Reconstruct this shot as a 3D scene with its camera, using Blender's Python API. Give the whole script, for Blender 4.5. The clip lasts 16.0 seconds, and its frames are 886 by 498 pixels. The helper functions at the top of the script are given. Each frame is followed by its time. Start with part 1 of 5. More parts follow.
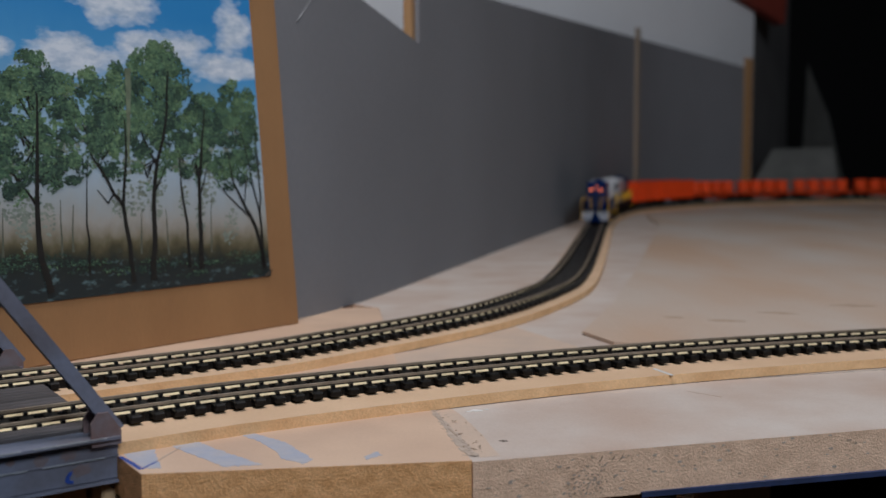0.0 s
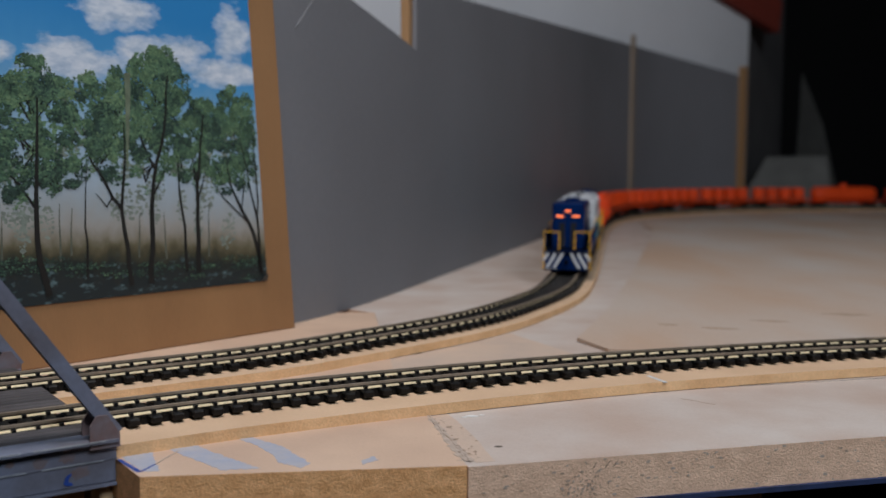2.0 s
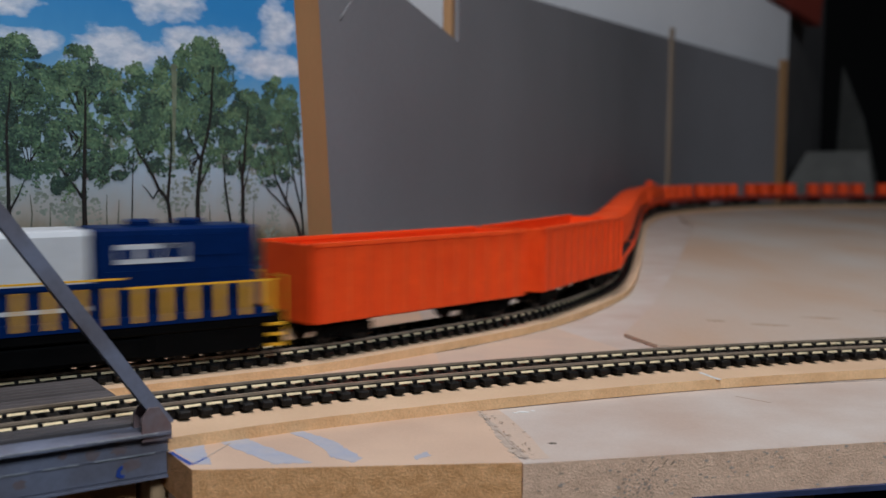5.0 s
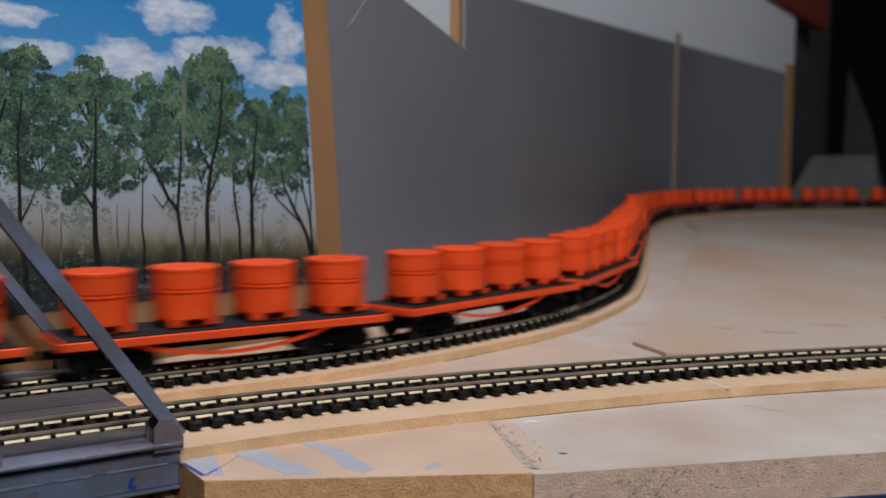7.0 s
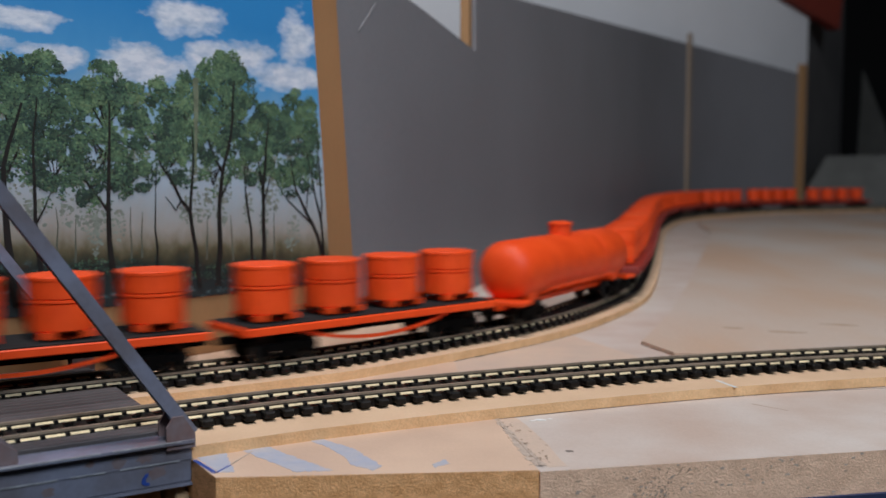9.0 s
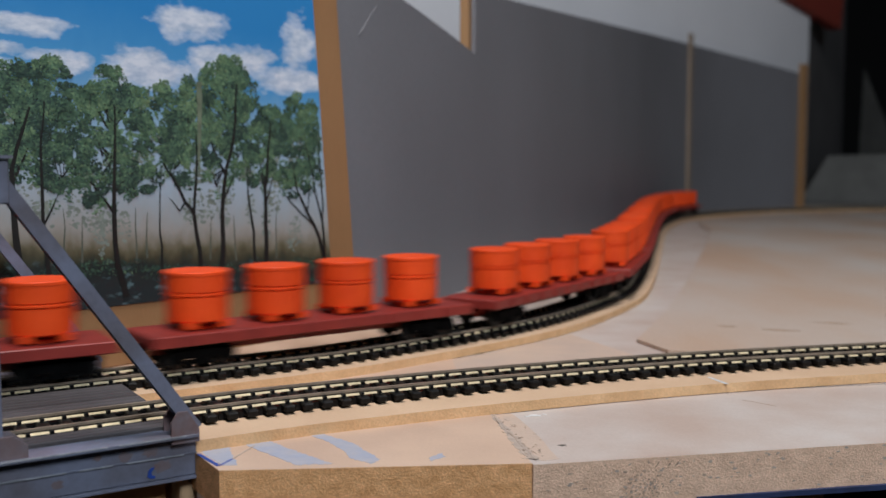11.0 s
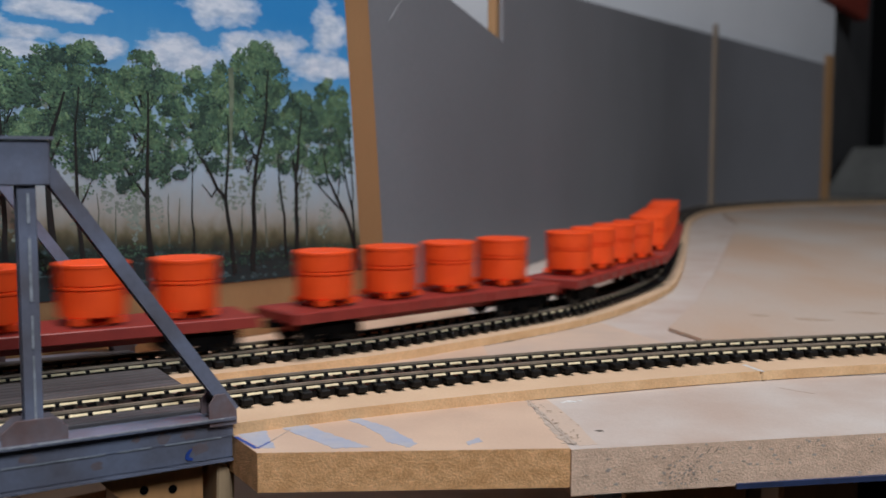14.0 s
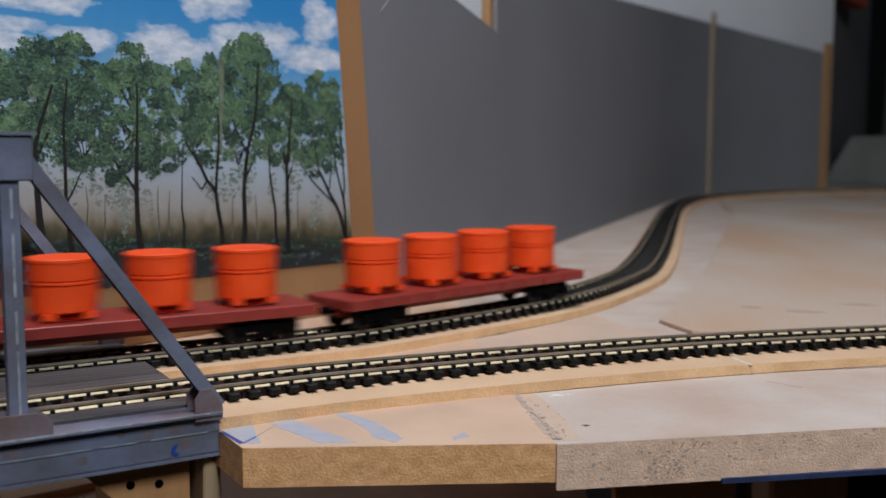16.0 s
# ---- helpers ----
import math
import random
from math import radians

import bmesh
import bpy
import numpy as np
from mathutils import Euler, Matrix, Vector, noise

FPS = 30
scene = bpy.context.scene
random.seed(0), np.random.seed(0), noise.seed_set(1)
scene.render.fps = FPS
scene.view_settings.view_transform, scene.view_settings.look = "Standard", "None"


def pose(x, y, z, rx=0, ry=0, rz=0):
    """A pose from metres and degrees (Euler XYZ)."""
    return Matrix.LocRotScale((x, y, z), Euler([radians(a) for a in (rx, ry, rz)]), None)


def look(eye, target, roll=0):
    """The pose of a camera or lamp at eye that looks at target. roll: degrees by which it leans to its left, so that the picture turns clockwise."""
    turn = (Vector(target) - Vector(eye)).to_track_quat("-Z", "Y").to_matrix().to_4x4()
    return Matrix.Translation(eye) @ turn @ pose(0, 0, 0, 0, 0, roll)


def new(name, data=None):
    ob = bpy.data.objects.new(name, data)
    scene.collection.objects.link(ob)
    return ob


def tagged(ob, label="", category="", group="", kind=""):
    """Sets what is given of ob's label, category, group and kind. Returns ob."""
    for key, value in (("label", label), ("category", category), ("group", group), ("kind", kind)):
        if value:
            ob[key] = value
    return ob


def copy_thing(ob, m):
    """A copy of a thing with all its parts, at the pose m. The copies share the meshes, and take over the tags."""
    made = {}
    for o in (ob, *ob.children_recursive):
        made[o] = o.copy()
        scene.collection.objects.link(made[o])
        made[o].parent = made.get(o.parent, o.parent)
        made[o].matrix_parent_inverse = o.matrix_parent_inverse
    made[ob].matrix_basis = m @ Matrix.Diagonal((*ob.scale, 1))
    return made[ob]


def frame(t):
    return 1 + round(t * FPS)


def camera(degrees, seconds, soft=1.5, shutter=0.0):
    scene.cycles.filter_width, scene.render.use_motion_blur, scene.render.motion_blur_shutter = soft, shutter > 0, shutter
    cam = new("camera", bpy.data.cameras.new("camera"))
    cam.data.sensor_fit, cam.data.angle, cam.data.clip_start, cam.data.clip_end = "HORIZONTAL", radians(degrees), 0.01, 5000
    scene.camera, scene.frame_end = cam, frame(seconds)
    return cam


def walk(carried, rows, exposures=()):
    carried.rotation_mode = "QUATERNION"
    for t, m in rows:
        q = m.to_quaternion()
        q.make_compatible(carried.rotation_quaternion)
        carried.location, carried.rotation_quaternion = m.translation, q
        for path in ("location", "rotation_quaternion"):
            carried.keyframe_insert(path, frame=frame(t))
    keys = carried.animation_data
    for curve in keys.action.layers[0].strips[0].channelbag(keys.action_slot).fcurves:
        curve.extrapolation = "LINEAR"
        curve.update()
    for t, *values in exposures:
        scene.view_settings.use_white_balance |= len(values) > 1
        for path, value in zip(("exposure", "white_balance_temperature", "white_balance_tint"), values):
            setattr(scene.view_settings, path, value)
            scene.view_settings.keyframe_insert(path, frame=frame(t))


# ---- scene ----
cam = camera(48.1, 16.0, soft=1.5, shutter=0.8)
# a phone's lens set on the near rails: the wall behind lies out of focus
cam.data.dof.use_dof, cam.data.dof.focus_distance, cam.data.dof.aperture_fstop = True, 0.34, 14.0

PATH = [
    (0, (0.009, -0.008, 0.083), (0.003, 1.984, -0.09), -0.2),
    (0.5, (0.008, -0.008, 0.083), (0.004, 1.985, -0.091), -0.1),
    (1, (0.008, -0.008, 0.084), (-0.004, 1.985, -0.085), -0.2),
    (1.5, (0.007, -0.008, 0.083), (0.014, 1.985, -0.085), 0.1),
    (2, (0.008, -0.011, 0.084), (0.014, 1.983, -0.08), 0.3),
    (2.5, (0.011, -0.013, 0.085), (-0.003, 1.981, -0.078), 0.2),
    (3, (0.009, -0.013, 0.083), (-0.02, 1.98, -0.084), 0.4),
    (3.5, (0.006, -0.01, 0.084), (-0.024, 1.983, -0.086), 0.5),
    (4, (0.004, -0.007, 0.083), (-0.044, 1.985, -0.093), 0.5),
    (6.5, (0.0, -0.006, 0.084), (-0.063, 1.986, -0.087), 0.4),
    (7, (0.0, -0.007, 0.085), (-0.069, 1.985, -0.082), 0.3),
    (7.5, (0.003, -0.009, 0.085), (-0.077, 1.982, -0.086), 0.1),
    (8, (0.005, -0.012, 0.086), (-0.087, 1.98, -0.072), -0.2),
    (8.5, (0.004, -0.014, 0.086), (-0.09, 1.978, -0.073), -0.0),
    (9, (0.002, -0.011, 0.085), (-0.094, 1.98, -0.079), 0.1),
    (11.5, (0.005, -0.021, 0.086), (-0.104, 1.97, -0.079), -0.1),
    (12, (0.004, -0.021, 0.085), (-0.116, 1.969, -0.081), -0.2),
    (12.5, (0.002, -0.021, 0.086), (-0.112, 1.969, -0.075), -0.0),
    (13, (-0.001, -0.021, 0.085), (-0.126, 1.968, -0.088), 0.1),
    (13.5, (-0.002, -0.019, 0.083), (-0.125, 1.969, -0.095), 0.1),
    (14, (-0.001, -0.019, 0.083), (-0.142, 1.968, -0.096), 0.1),
    (14.5, (-0.001, -0.019, 0.083), (-0.133, 1.968, -0.101), 0.1),
    (15, (0.002, -0.02, 0.083), (-0.129, 1.966, -0.117), 0.0),
    (15.5, (0.002, -0.019, 0.085), (-0.129, 1.967, -0.117), 0.1),
    (16, (0.003, -0.018, 0.085), (-0.137, 1.967, -0.118), 0.1),
]
walk(cam, [(t, look(eye, target, roll)) for t, eye, target, roll in PATH],
     exposures=[(0, 0.0), (3.5, 0.1), (7, 0.20), (9, 0.29), (12.5, 0.33), (16, 0.33)])

# ---- light ----
world = bpy.data.worlds.new("world")
scene.world = world
world.use_nodes = True
world.node_tree.nodes["Background"].inputs[0].default_value = (0.55, 0.62, 0.75, 1)
world.node_tree.nodes["Background"].inputs[1].default_value = 0.01


def area_lamp(name, eye, target, size, watts, colour):
    data = bpy.data.lights.new(name, "AREA")
    data.shape, data.size, data.energy, data.color = "DISK", size, watts, colour
    ob = new(name, data)
    ob.matrix_world = look(eye, target)
    return ob


# the room's ceiling lamp, above the layout, and a cool fill lamp added behind the camera
area_lamp("lamp_light", (-0.05, 0.12, 1.15), (0.0, 0.5, 0.0), 0.30, 7.6, (1.0, 0.95, 0.945))
area_lamp("fill_light", (0.70, -0.95, 1.30), (0.0, 0.6, 0.05), 0.6, 20.6, (0.755, 0.867, 1.0))


# ---- materials ----
def material(name, colour, rough=0.6, metal=0.0, vary=0.12, scale=40.0, bump=0.1, fine=400.0, tint=None, glow=0.0,
             stretch=(1, 1, 1), spread=0.0, coat=0.0, gloss=0.5):
    """Colour with blotches, fine grain and relief, in metres of the thing's own space."""
    m = bpy.data.materials.new(name)
    m.use_nodes = True
    t = m.node_tree
    b = t.nodes["Principled BSDF"]
    b.inputs["Roughness"].default_value, b.inputs["Metallic"].default_value = rough, metal
    b.inputs["Coat Weight"].default_value, b.inputs["Specular IOR Level"].default_value = coat, gloss
    co = t.nodes.new("ShaderNodeTexCoord")
    mp = t.nodes.new("ShaderNodeMapping")
    mp.inputs["Scale"].default_value = stretch
    t.links.new(co.outputs["Object"], mp.inputs["Vector"])
    big, small = t.nodes.new("ShaderNodeTexNoise"), t.nodes.new("ShaderNodeTexNoise")
    for n, s, d in ((big, scale, 4.0), (small, fine, 3.0)):
        n.inputs["Scale"].default_value, n.inputs["Detail"].default_value = s, d
        t.links.new(mp.outputs[0], n.inputs["Vector"])
    tint = tint or tuple(c * (1 - 2 * vary) for c in colour)
    ramp = t.nodes.new("ShaderNodeValToRGB")
    ramp.color_ramp.elements[0].position, ramp.color_ramp.elements[1].position = 0.32, 0.68
    ramp.color_ramp.elements[0].color, ramp.color_ramp.elements[1].color = (*tint, 1), (*colour, 1)
    t.links.new(big.outputs[0], ramp.inputs[0])
    mix = t.nodes.new("ShaderNodeMix")
    mix.data_type, mix.blend_type = "RGBA", "MULTIPLY"
    grain = t.nodes.new("ShaderNodeMapRange")
    grain.inputs[3].default_value, grain.inputs[4].default_value = 1 - 1.5 * vary, 1 + 1.0 * vary
    t.links.new(small.outputs[0], grain.inputs[0])
    mix.inputs[0].default_value = 1.0
    t.links.new(ramp.outputs[0], mix.inputs[6])
    t.links.new(grain.outputs[0], mix.inputs[7])
    last = mix.outputs[2]
    if spread:
        info, hsv, rng = t.nodes.new("ShaderNodeObjectInfo"), t.nodes.new("ShaderNodeHueSaturation"), t.nodes.new("ShaderNodeMapRange")
        rng.inputs[3].default_value, rng.inputs[4].default_value = 1 - spread, 1 + spread
        t.links.new(info.outputs["Random"], rng.inputs[0])
        t.links.new(rng.outputs[0], hsv.inputs["Value"])
        t.links.new(last, hsv.inputs["Color"])
        last = hsv.outputs[0]
    t.links.new(last, b.inputs["Base Color"])
    if bump:
        bp = t.nodes.new("ShaderNodeBump")
        bp.inputs["Strength"].default_value, bp.inputs["Distance"].default_value = bump, 0.001
        t.links.new(small.outputs[0], bp.inputs["Height"])
        t.links.new(bp.outputs[0], b.inputs["Normal"])
    if glow:
        b.inputs["Emission Color"].default_value, b.inputs["Emission Strength"].default_value = (*colour, 1), glow
    return m


DECK = material("painted_plywood", (0.565, 0.498, 0.448), 0.7, tint=(0.48, 0.365, 0.30), scale=24, vary=0.06, fine=900, bump=0.08)
PLATEAU = material("bare_plywood", (0.52, 0.455, 0.40), 0.65, tint=(0.50, 0.345, 0.245), scale=11, vary=0.06, fine=600, bump=0.06, stretch=(1, 0.35, 1))
MDF = material("mdf_top", (0.63, 0.445, 0.32), 0.7, tint=(0.53, 0.365, 0.265), scale=26, vary=0.05, fine=900, bump=0.06)
MDF_EDGE = material("mdf_edge", (0.92, 0.49, 0.22), 0.9, tint=(0.72, 0.35, 0.135), scale=300, vary=0.28, fine=1700, bump=0.4, stretch=(0.8, 0.8, 1.1))
CHIP_EDGE = material("chipboard_edge", (0.88, 0.585, 0.405), 0.9, tint=(0.72, 0.46, 0.31), scale=260, vary=0.22, fine=1700, bump=0.4, stretch=(0.8, 0.8, 1.1))
ROADBED = material("roadbed_top", (0.69, 0.475, 0.305), 0.75, tint=(0.60, 0.40, 0.25), scale=30, vary=0.05, fine=800, bump=0.08)
ROADBED_EDGE = material("roadbed_edge", (0.80, 0.51, 0.27), 0.85, tint=(0.66, 0.39, 0.19), scale=90, vary=0.15, fine=1200, bump=0.3)
TIE = material("tie_plastic", (0.006, 0.0055, 0.0055), 0.45, gloss=0.25, vary=0.2, scale=200, spread=0.25)
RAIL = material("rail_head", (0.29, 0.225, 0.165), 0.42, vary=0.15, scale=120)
# web colour holds the shaded gap under the rail head
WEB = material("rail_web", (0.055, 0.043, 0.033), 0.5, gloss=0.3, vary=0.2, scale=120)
# brass, made paler so the colour carries the foot's sheen
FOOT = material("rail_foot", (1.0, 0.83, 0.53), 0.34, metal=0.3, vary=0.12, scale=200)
# shade on the return wall, put into a dark base colour
SHADE = material("wall_painted_shade", (0.10, 0.096, 0.095), 0.8, vary=0.1, scale=9)
GREY_SHEET = material("grey_sheet", (0.190, 0.190, 0.203), 0.75, tint=(0.172, 0.171, 0.182), scale=6, vary=0.05, fine=300, bump=0.03)
WHITE = material("white_paint", (0.80, 0.80, 0.82), 0.7, vary=0.04, scale=5, fine=200)
BOARD = material("brown_board", (0.33, 0.17, 0.07), 0.7, tint=(0.27, 0.135, 0.055), scale=30, vary=0.06, fine=900, stretch=(1, 1, 0.3))
BATTEN = material("pine_batten", (0.42, 0.24, 0.11), 0.6, tint=(0.33, 0.18, 0.08), scale=60, vary=0.08, fine=700, stretch=(1, 1, 0.1))
PALE_BATTEN = material("grey_brown_batten", (0.30, 0.235, 0.175), 0.7, tint=(0.24, 0.18, 0.13), scale=60, vary=0.08, fine=700, stretch=(1, 1, 0.1))
GIRDER = material("weathered_grey_styrene", (0.19, 0.21, 0.285), 0.36, tint=(0.125, 0.112, 0.125), scale=45, vary=0.12, fine=600, bump=0.1)
RUST = material("rust_wash", (0.175, 0.150, 0.165), 0.6, tint=(0.160, 0.098, 0.092), scale=160, vary=0.15)
PLANK = material("grey_stained_plank", (0.125, 0.113, 0.113), 0.6, gloss=0.3, tint=(0.055, 0.048, 0.050), scale=60, vary=0.2, fine=900, bump=0.2, stretch=(0.15, 1, 1), spread=0.25)
BLACK = material("black_plastic", (0.003, 0.003, 0.0032), 0.6, gloss=0.04, vary=0.2, scale=200)
ORANGE = material("orange_plastic", (0.90, 0.085, 0.012), 0.5, gloss=0.3, tint=(0.80, 0.065, 0.009), scale=120, vary=0.09, fine=900, bump=0.06, spread=0.08)
OXIDE = material("oxide_red_plastic", (0.30, 0.035, 0.025), 0.45, tint=(0.22, 0.025, 0.02), scale=120, vary=0.1)
DARK_DECK = material("dark_deck", (0.022, 0.021, 0.022), 0.8, gloss=0.2, vary=0.2, scale=150)
BLUE = material("dark_blue_paint", (0.0014, 0.0155, 0.082), 0.35, gloss=0.07, vary=0.1, scale=150)
CREAM = material("white_shell", (0.54, 0.555, 0.575), 0.4, vary=0.05, scale=100)
CYAN = material("cyan_stripe", (0.03, 0.42, 0.47), 0.4, vary=0.05)
YELLOW = material("yellow_handrail", (0.82, 0.43, 0.02), 0.45, vary=0.08, scale=150)
GLASS = material("dark_window", (0.02, 0.022, 0.026), 0.12, vary=0.05)
GLOW = material("glowing_number_board", (1.0, 0.22, 0.07), 0.4, glow=1.5)
STEEL = material("wheel_steel", (0.02, 0.019, 0.018), 0.5, gloss=0.2)
FLOOR = material("dark_floor", (0.05, 0.045, 0.04), 0.8, vary=0.2, scale=4)
# the unlit depth of the room, put into a near-black colour
ROOM = material("room_painted_dark", (0.004, 0.004, 0.0045), 0.85, vary=0.15, scale=3)
TIMBER = material("pale_timber", (0.52, 0.34, 0.19), 0.7, tint=(0.44, 0.27, 0.14), scale=40, vary=0.08, fine=600, stretch=(1, 1, 0.15))
ORANGE_WOOD = material("orange_brown_timber", (0.56, 0.27, 0.10), 0.65, tint=(0.42, 0.19, 0.07), scale=50, vary=0.1, fine=700, stretch=(1, 1, 0.2))
BLUE_INK = material("blue_paint_smear", (0.35, 0.375, 0.46), 0.7, tint=(0.42, 0.405, 0.43), vary=0.06, scale=170)
# pale colour for worn paint and for the highlight along lit edges
WORN_LIT = material("worn_lit_edge", (0.42, 0.43, 0.46), 0.5, vary=0.25, scale=260, fine=1500)
BLUE_LINE = material("blue_pen", (0.02, 0.07, 0.35), 0.6)
GREY_BOX = material("grey_card", (0.13, 0.13, 0.12), 0.8, vary=0.12, scale=25)
GRILLE = material("pale_grey_grille", (0.46, 0.47, 0.48), 0.5, vary=0.1, scale=300)
SCRATCH = material("pale_scratch", (0.36, 0.36, 0.37), 0.7, vary=0.2, scale=300)
TAPE = material("dull_blue_tape", (0.02, 0.035, 0.10), 0.7, vary=0.2, scale=90)
RED_BEAM = material("red_beam", (0.24, 0.035, 0.02), 0.7, vary=0.1)
BROWN_SPECK = material("brown_speck", (0.30, 0.20, 0.135), 0.8, vary=0.2, scale=300)
BARE = material("bare_chipboard", (0.60, 0.445, 0.335), 0.7, tint=(0.52, 0.40, 0.32), scale=35, vary=0.06, fine=800)
GLUE = material("dried_glue", (0.72, 0.72, 0.70), 0.45, vary=0.1, scale=300)
SMUDGE = material("grey_smudge", (0.52, 0.41, 0.33), 0.8, tint=(0.42, 0.335, 0.275), scale=300, vary=0.15)
DIRT = material("dark_scuff", (0.10, 0.08, 0.06), 0.8, vary=0.2, scale=300)
STAIN = material("brown_stain", (0.44, 0.32, 0.235), 0.7, vary=0.1, scale=200)


# ---- mesh helpers ----
def box(bm, x0, x1, y0, y1, z0, z1, m=Matrix()):
    v = [bm.verts.new(m @ Vector((x, y, z))) for z in (z0, z1) for y in (y0, y1) for x in (x0, x1)]
    return [bm.faces.new([v[i] for i in f]) for f in ((0, 2, 3, 1), (4, 5, 7, 6), (0, 1, 5, 4), (2, 6, 7, 3), (0, 4, 6, 2), (1, 3, 7, 5))]


def bevelled(bm, width, segments=1):
    bmesh.ops.bevel(bm, geom=bm.edges[:], offset=width, segments=segments, affect="EDGES", profile=0.7)
    return bm


def rbox(x0, x1, y0, y1, z0, z1, bevel=0.0005, segments=1):
    bm = bmesh.new()
    box(bm, x0, x1, y0, y1, z0, z1)
    if bevel:
        bevelled(bm, bevel, segments)
    return bm


def lathe(bm, rows, n=24, m=Matrix()):
    """A turned body: rows of (radius, height)."""
    rings = []
    for r, z in rows:
        rings.append([bm.verts.new(m @ Vector((r * math.cos(2 * math.pi * i / n), r * math.sin(2 * math.pi * i / n), z))) for i in range(n)])
    for a, b in zip(rings, rings[1:]):
        for i in range(n):
            bm.faces.new((a[i], a[(i + 1) % n], b[(i + 1) % n], b[i]))
    bm.faces.new(rings[0][::-1])
    bm.faces.new(rings[-1])
    return bm


def beam(bm, a, b, w, h, up=(0, 0, 1)):
    """A bar of width w and height h from a to b."""
    a, b = Vector(a), Vector(b)
    d = b - a
    x = d.normalized()
    y = Vector(up).cross(x).normalized()
    z = x.cross(y)
    m = Matrix((x, y, z)).transposed().to_4x4()
    m.translation = a
    box(bm, 0, d.length, -w / 2, w / 2, -h / 2, h / 2, m)
    return bm


def slab(points, z0, z1):
    """A flat board with the outline points."""
    bm = bmesh.new()
    lo, hi = [bm.verts.new((x, y, z0)) for x, y in points], [bm.verts.new((x, y, z1)) for x, y in points]
    n = len(points)
    bm.faces.new(hi), bm.faces.new(lo[::-1])
    for i in range(n):
        bm.faces.new((lo[i], lo[(i + 1) % n], hi[(i + 1) % n], hi[i]))
    bmesh.ops.recalc_face_normals(bm, faces=bm.faces[:])
    bmesh.ops.triangulate(bm, faces=[f for f in bm.faces if len(f.verts) > 4])
    return bm


def mesh_of(name, bm, *mats, smooth=False):
    bmesh.ops.recalc_face_normals(bm, faces=bm.faces[:])
    me = bpy.data.meshes.new(name)
    bm.to_mesh(me)
    bm.free()
    for m in mats:
        me.materials.append(m)
    if smooth:
        me.polygons.foreach_set("use_smooth", [True] * len(me.polygons))
        me.set_sharp_from_angle(angle=radians(38))
    return me


def thing(name, bm, mat, label="", category="", group="", kind="", smooth=False):
    mats = mat if isinstance(mat, tuple) else (mat,)
    return tagged(new(name, mesh_of(name, bm, *mats, smooth=smooth)), label, category, group, kind)


def part(name, bm, mat, parent, label="", smooth=False):
    mats = mat if isinstance(mat, tuple) else (mat,)
    ob = new(name, mesh_of(name, bm, *mats, smooth=smooth))
    ob.parent = parent
    return tagged(ob, label)


def share(name, me, parent, m):
    ob = new(name, me)
    ob.parent, ob.matrix_basis = parent, m
    return ob


def empty(name, m, label, category, group=""):
    ob = new(name)
    ob.matrix_basis = m
    ob.empty_display_size = 0.01
    return tagged(ob, label, category, group)


# ---- the two lines of track ----
def smooth_line(control, n=40, rounds=300):
    p = [np.array(c, float) for c in control]
    p = [2 * p[0] - p[1]] + p + [2 * p[-1] - p[-2]]
    out = []
    for i in range(1, len(p) - 2):
        a, b, c, d = p[i - 1:i + 3]
        for k in range(n):
            u = k / n
            out.append(0.5 * (2 * b + (c - a) * u + (2 * a - 5 * b + 4 * c - d) * u * u + (3 * b - a - 3 * c + d) * u ** 3))
    line = np.array(out)
    for _ in range(rounds):
        line[1:-1] = 0.25 * line[:-2] + 0.5 * line[1:-1] + 0.25 * line[2:]
    return line


class Way:
    """A line on the layout, measured in metres from its zero point."""

    def __init__(self, control, zero_x):
        self.p = smooth_line(control)
        self.s = np.r_[0, np.cumsum(np.hypot(*np.diff(self.p, axis=0).T))]
        self.s -= self.s[np.argmin(abs(self.p[:, 0] - zero_x) + abs(self.p[:, 1] - 0.33) * 0.2)]

    def at(self, s):
        return np.array([np.interp(s, self.s, self.p[:, 0]), np.interp(s, self.s, self.p[:, 1])])

    def heading(self, s, d=0.004):
        a, b = self.at(s - d), self.at(s + d)
        return math.atan2(b[1] - a[1], b[0] - a[0])

    def side(self, s, off):
        h = self.heading(s)
        return self.at(s) + off * np.array([-math.sin(h), math.cos(h)])


BRIDGE_DIR = radians(35.5)
BX, BY = math.cos(BRIDGE_DIR), math.sin(BRIDGE_DIR)


def leftwards(x, y, dists):
    return [(x - BX * d, y - BY * d) for d in dists]


FAR = Way(leftwards(-0.114, 0.360, (3.4, 2.8, 2.2, 1.6, 1.2, 0.8, 0.5, 0.3, 0.15)) + [
    (-0.114, 0.360), (-0.070, 0.391), (-0.038, 0.424), (0.0, 0.466), (0.034, 0.513), (0.075, 0.603), (0.092, 0.666), (0.114, 0.774),
    (0.144, 0.938), (0.184, 1.157), (0.225, 1.364), (0.294, 1.594), (0.378, 1.73), (0.487, 1.847), (0.622, 1.932), (0.772, 1.987), (1.0, 2.035),
    (1.4, 2.09), (1.9, 2.08), (2.4, 1.90), (2.75, 1.55), (2.90, 1.1), (2.92, 0.75)], -0.114)
NEAR = Way(leftwards(-0.093, 0.299, (3.3, 2.6, 1.9, 1.2, 0.8, 0.5, 0.3, 0.15)) + [
    (-0.093, 0.299), (-0.049, 0.325), (-0.002, 0.349), (0.042, 0.369), (0.087, 0.387), (0.167, 0.4125), (0.27, 0.437), (0.42, 0.455), (0.65, 0.46),
    (1.0, 0.44), (1.6, 0.42), (2.4, 0.42)], -0.093)
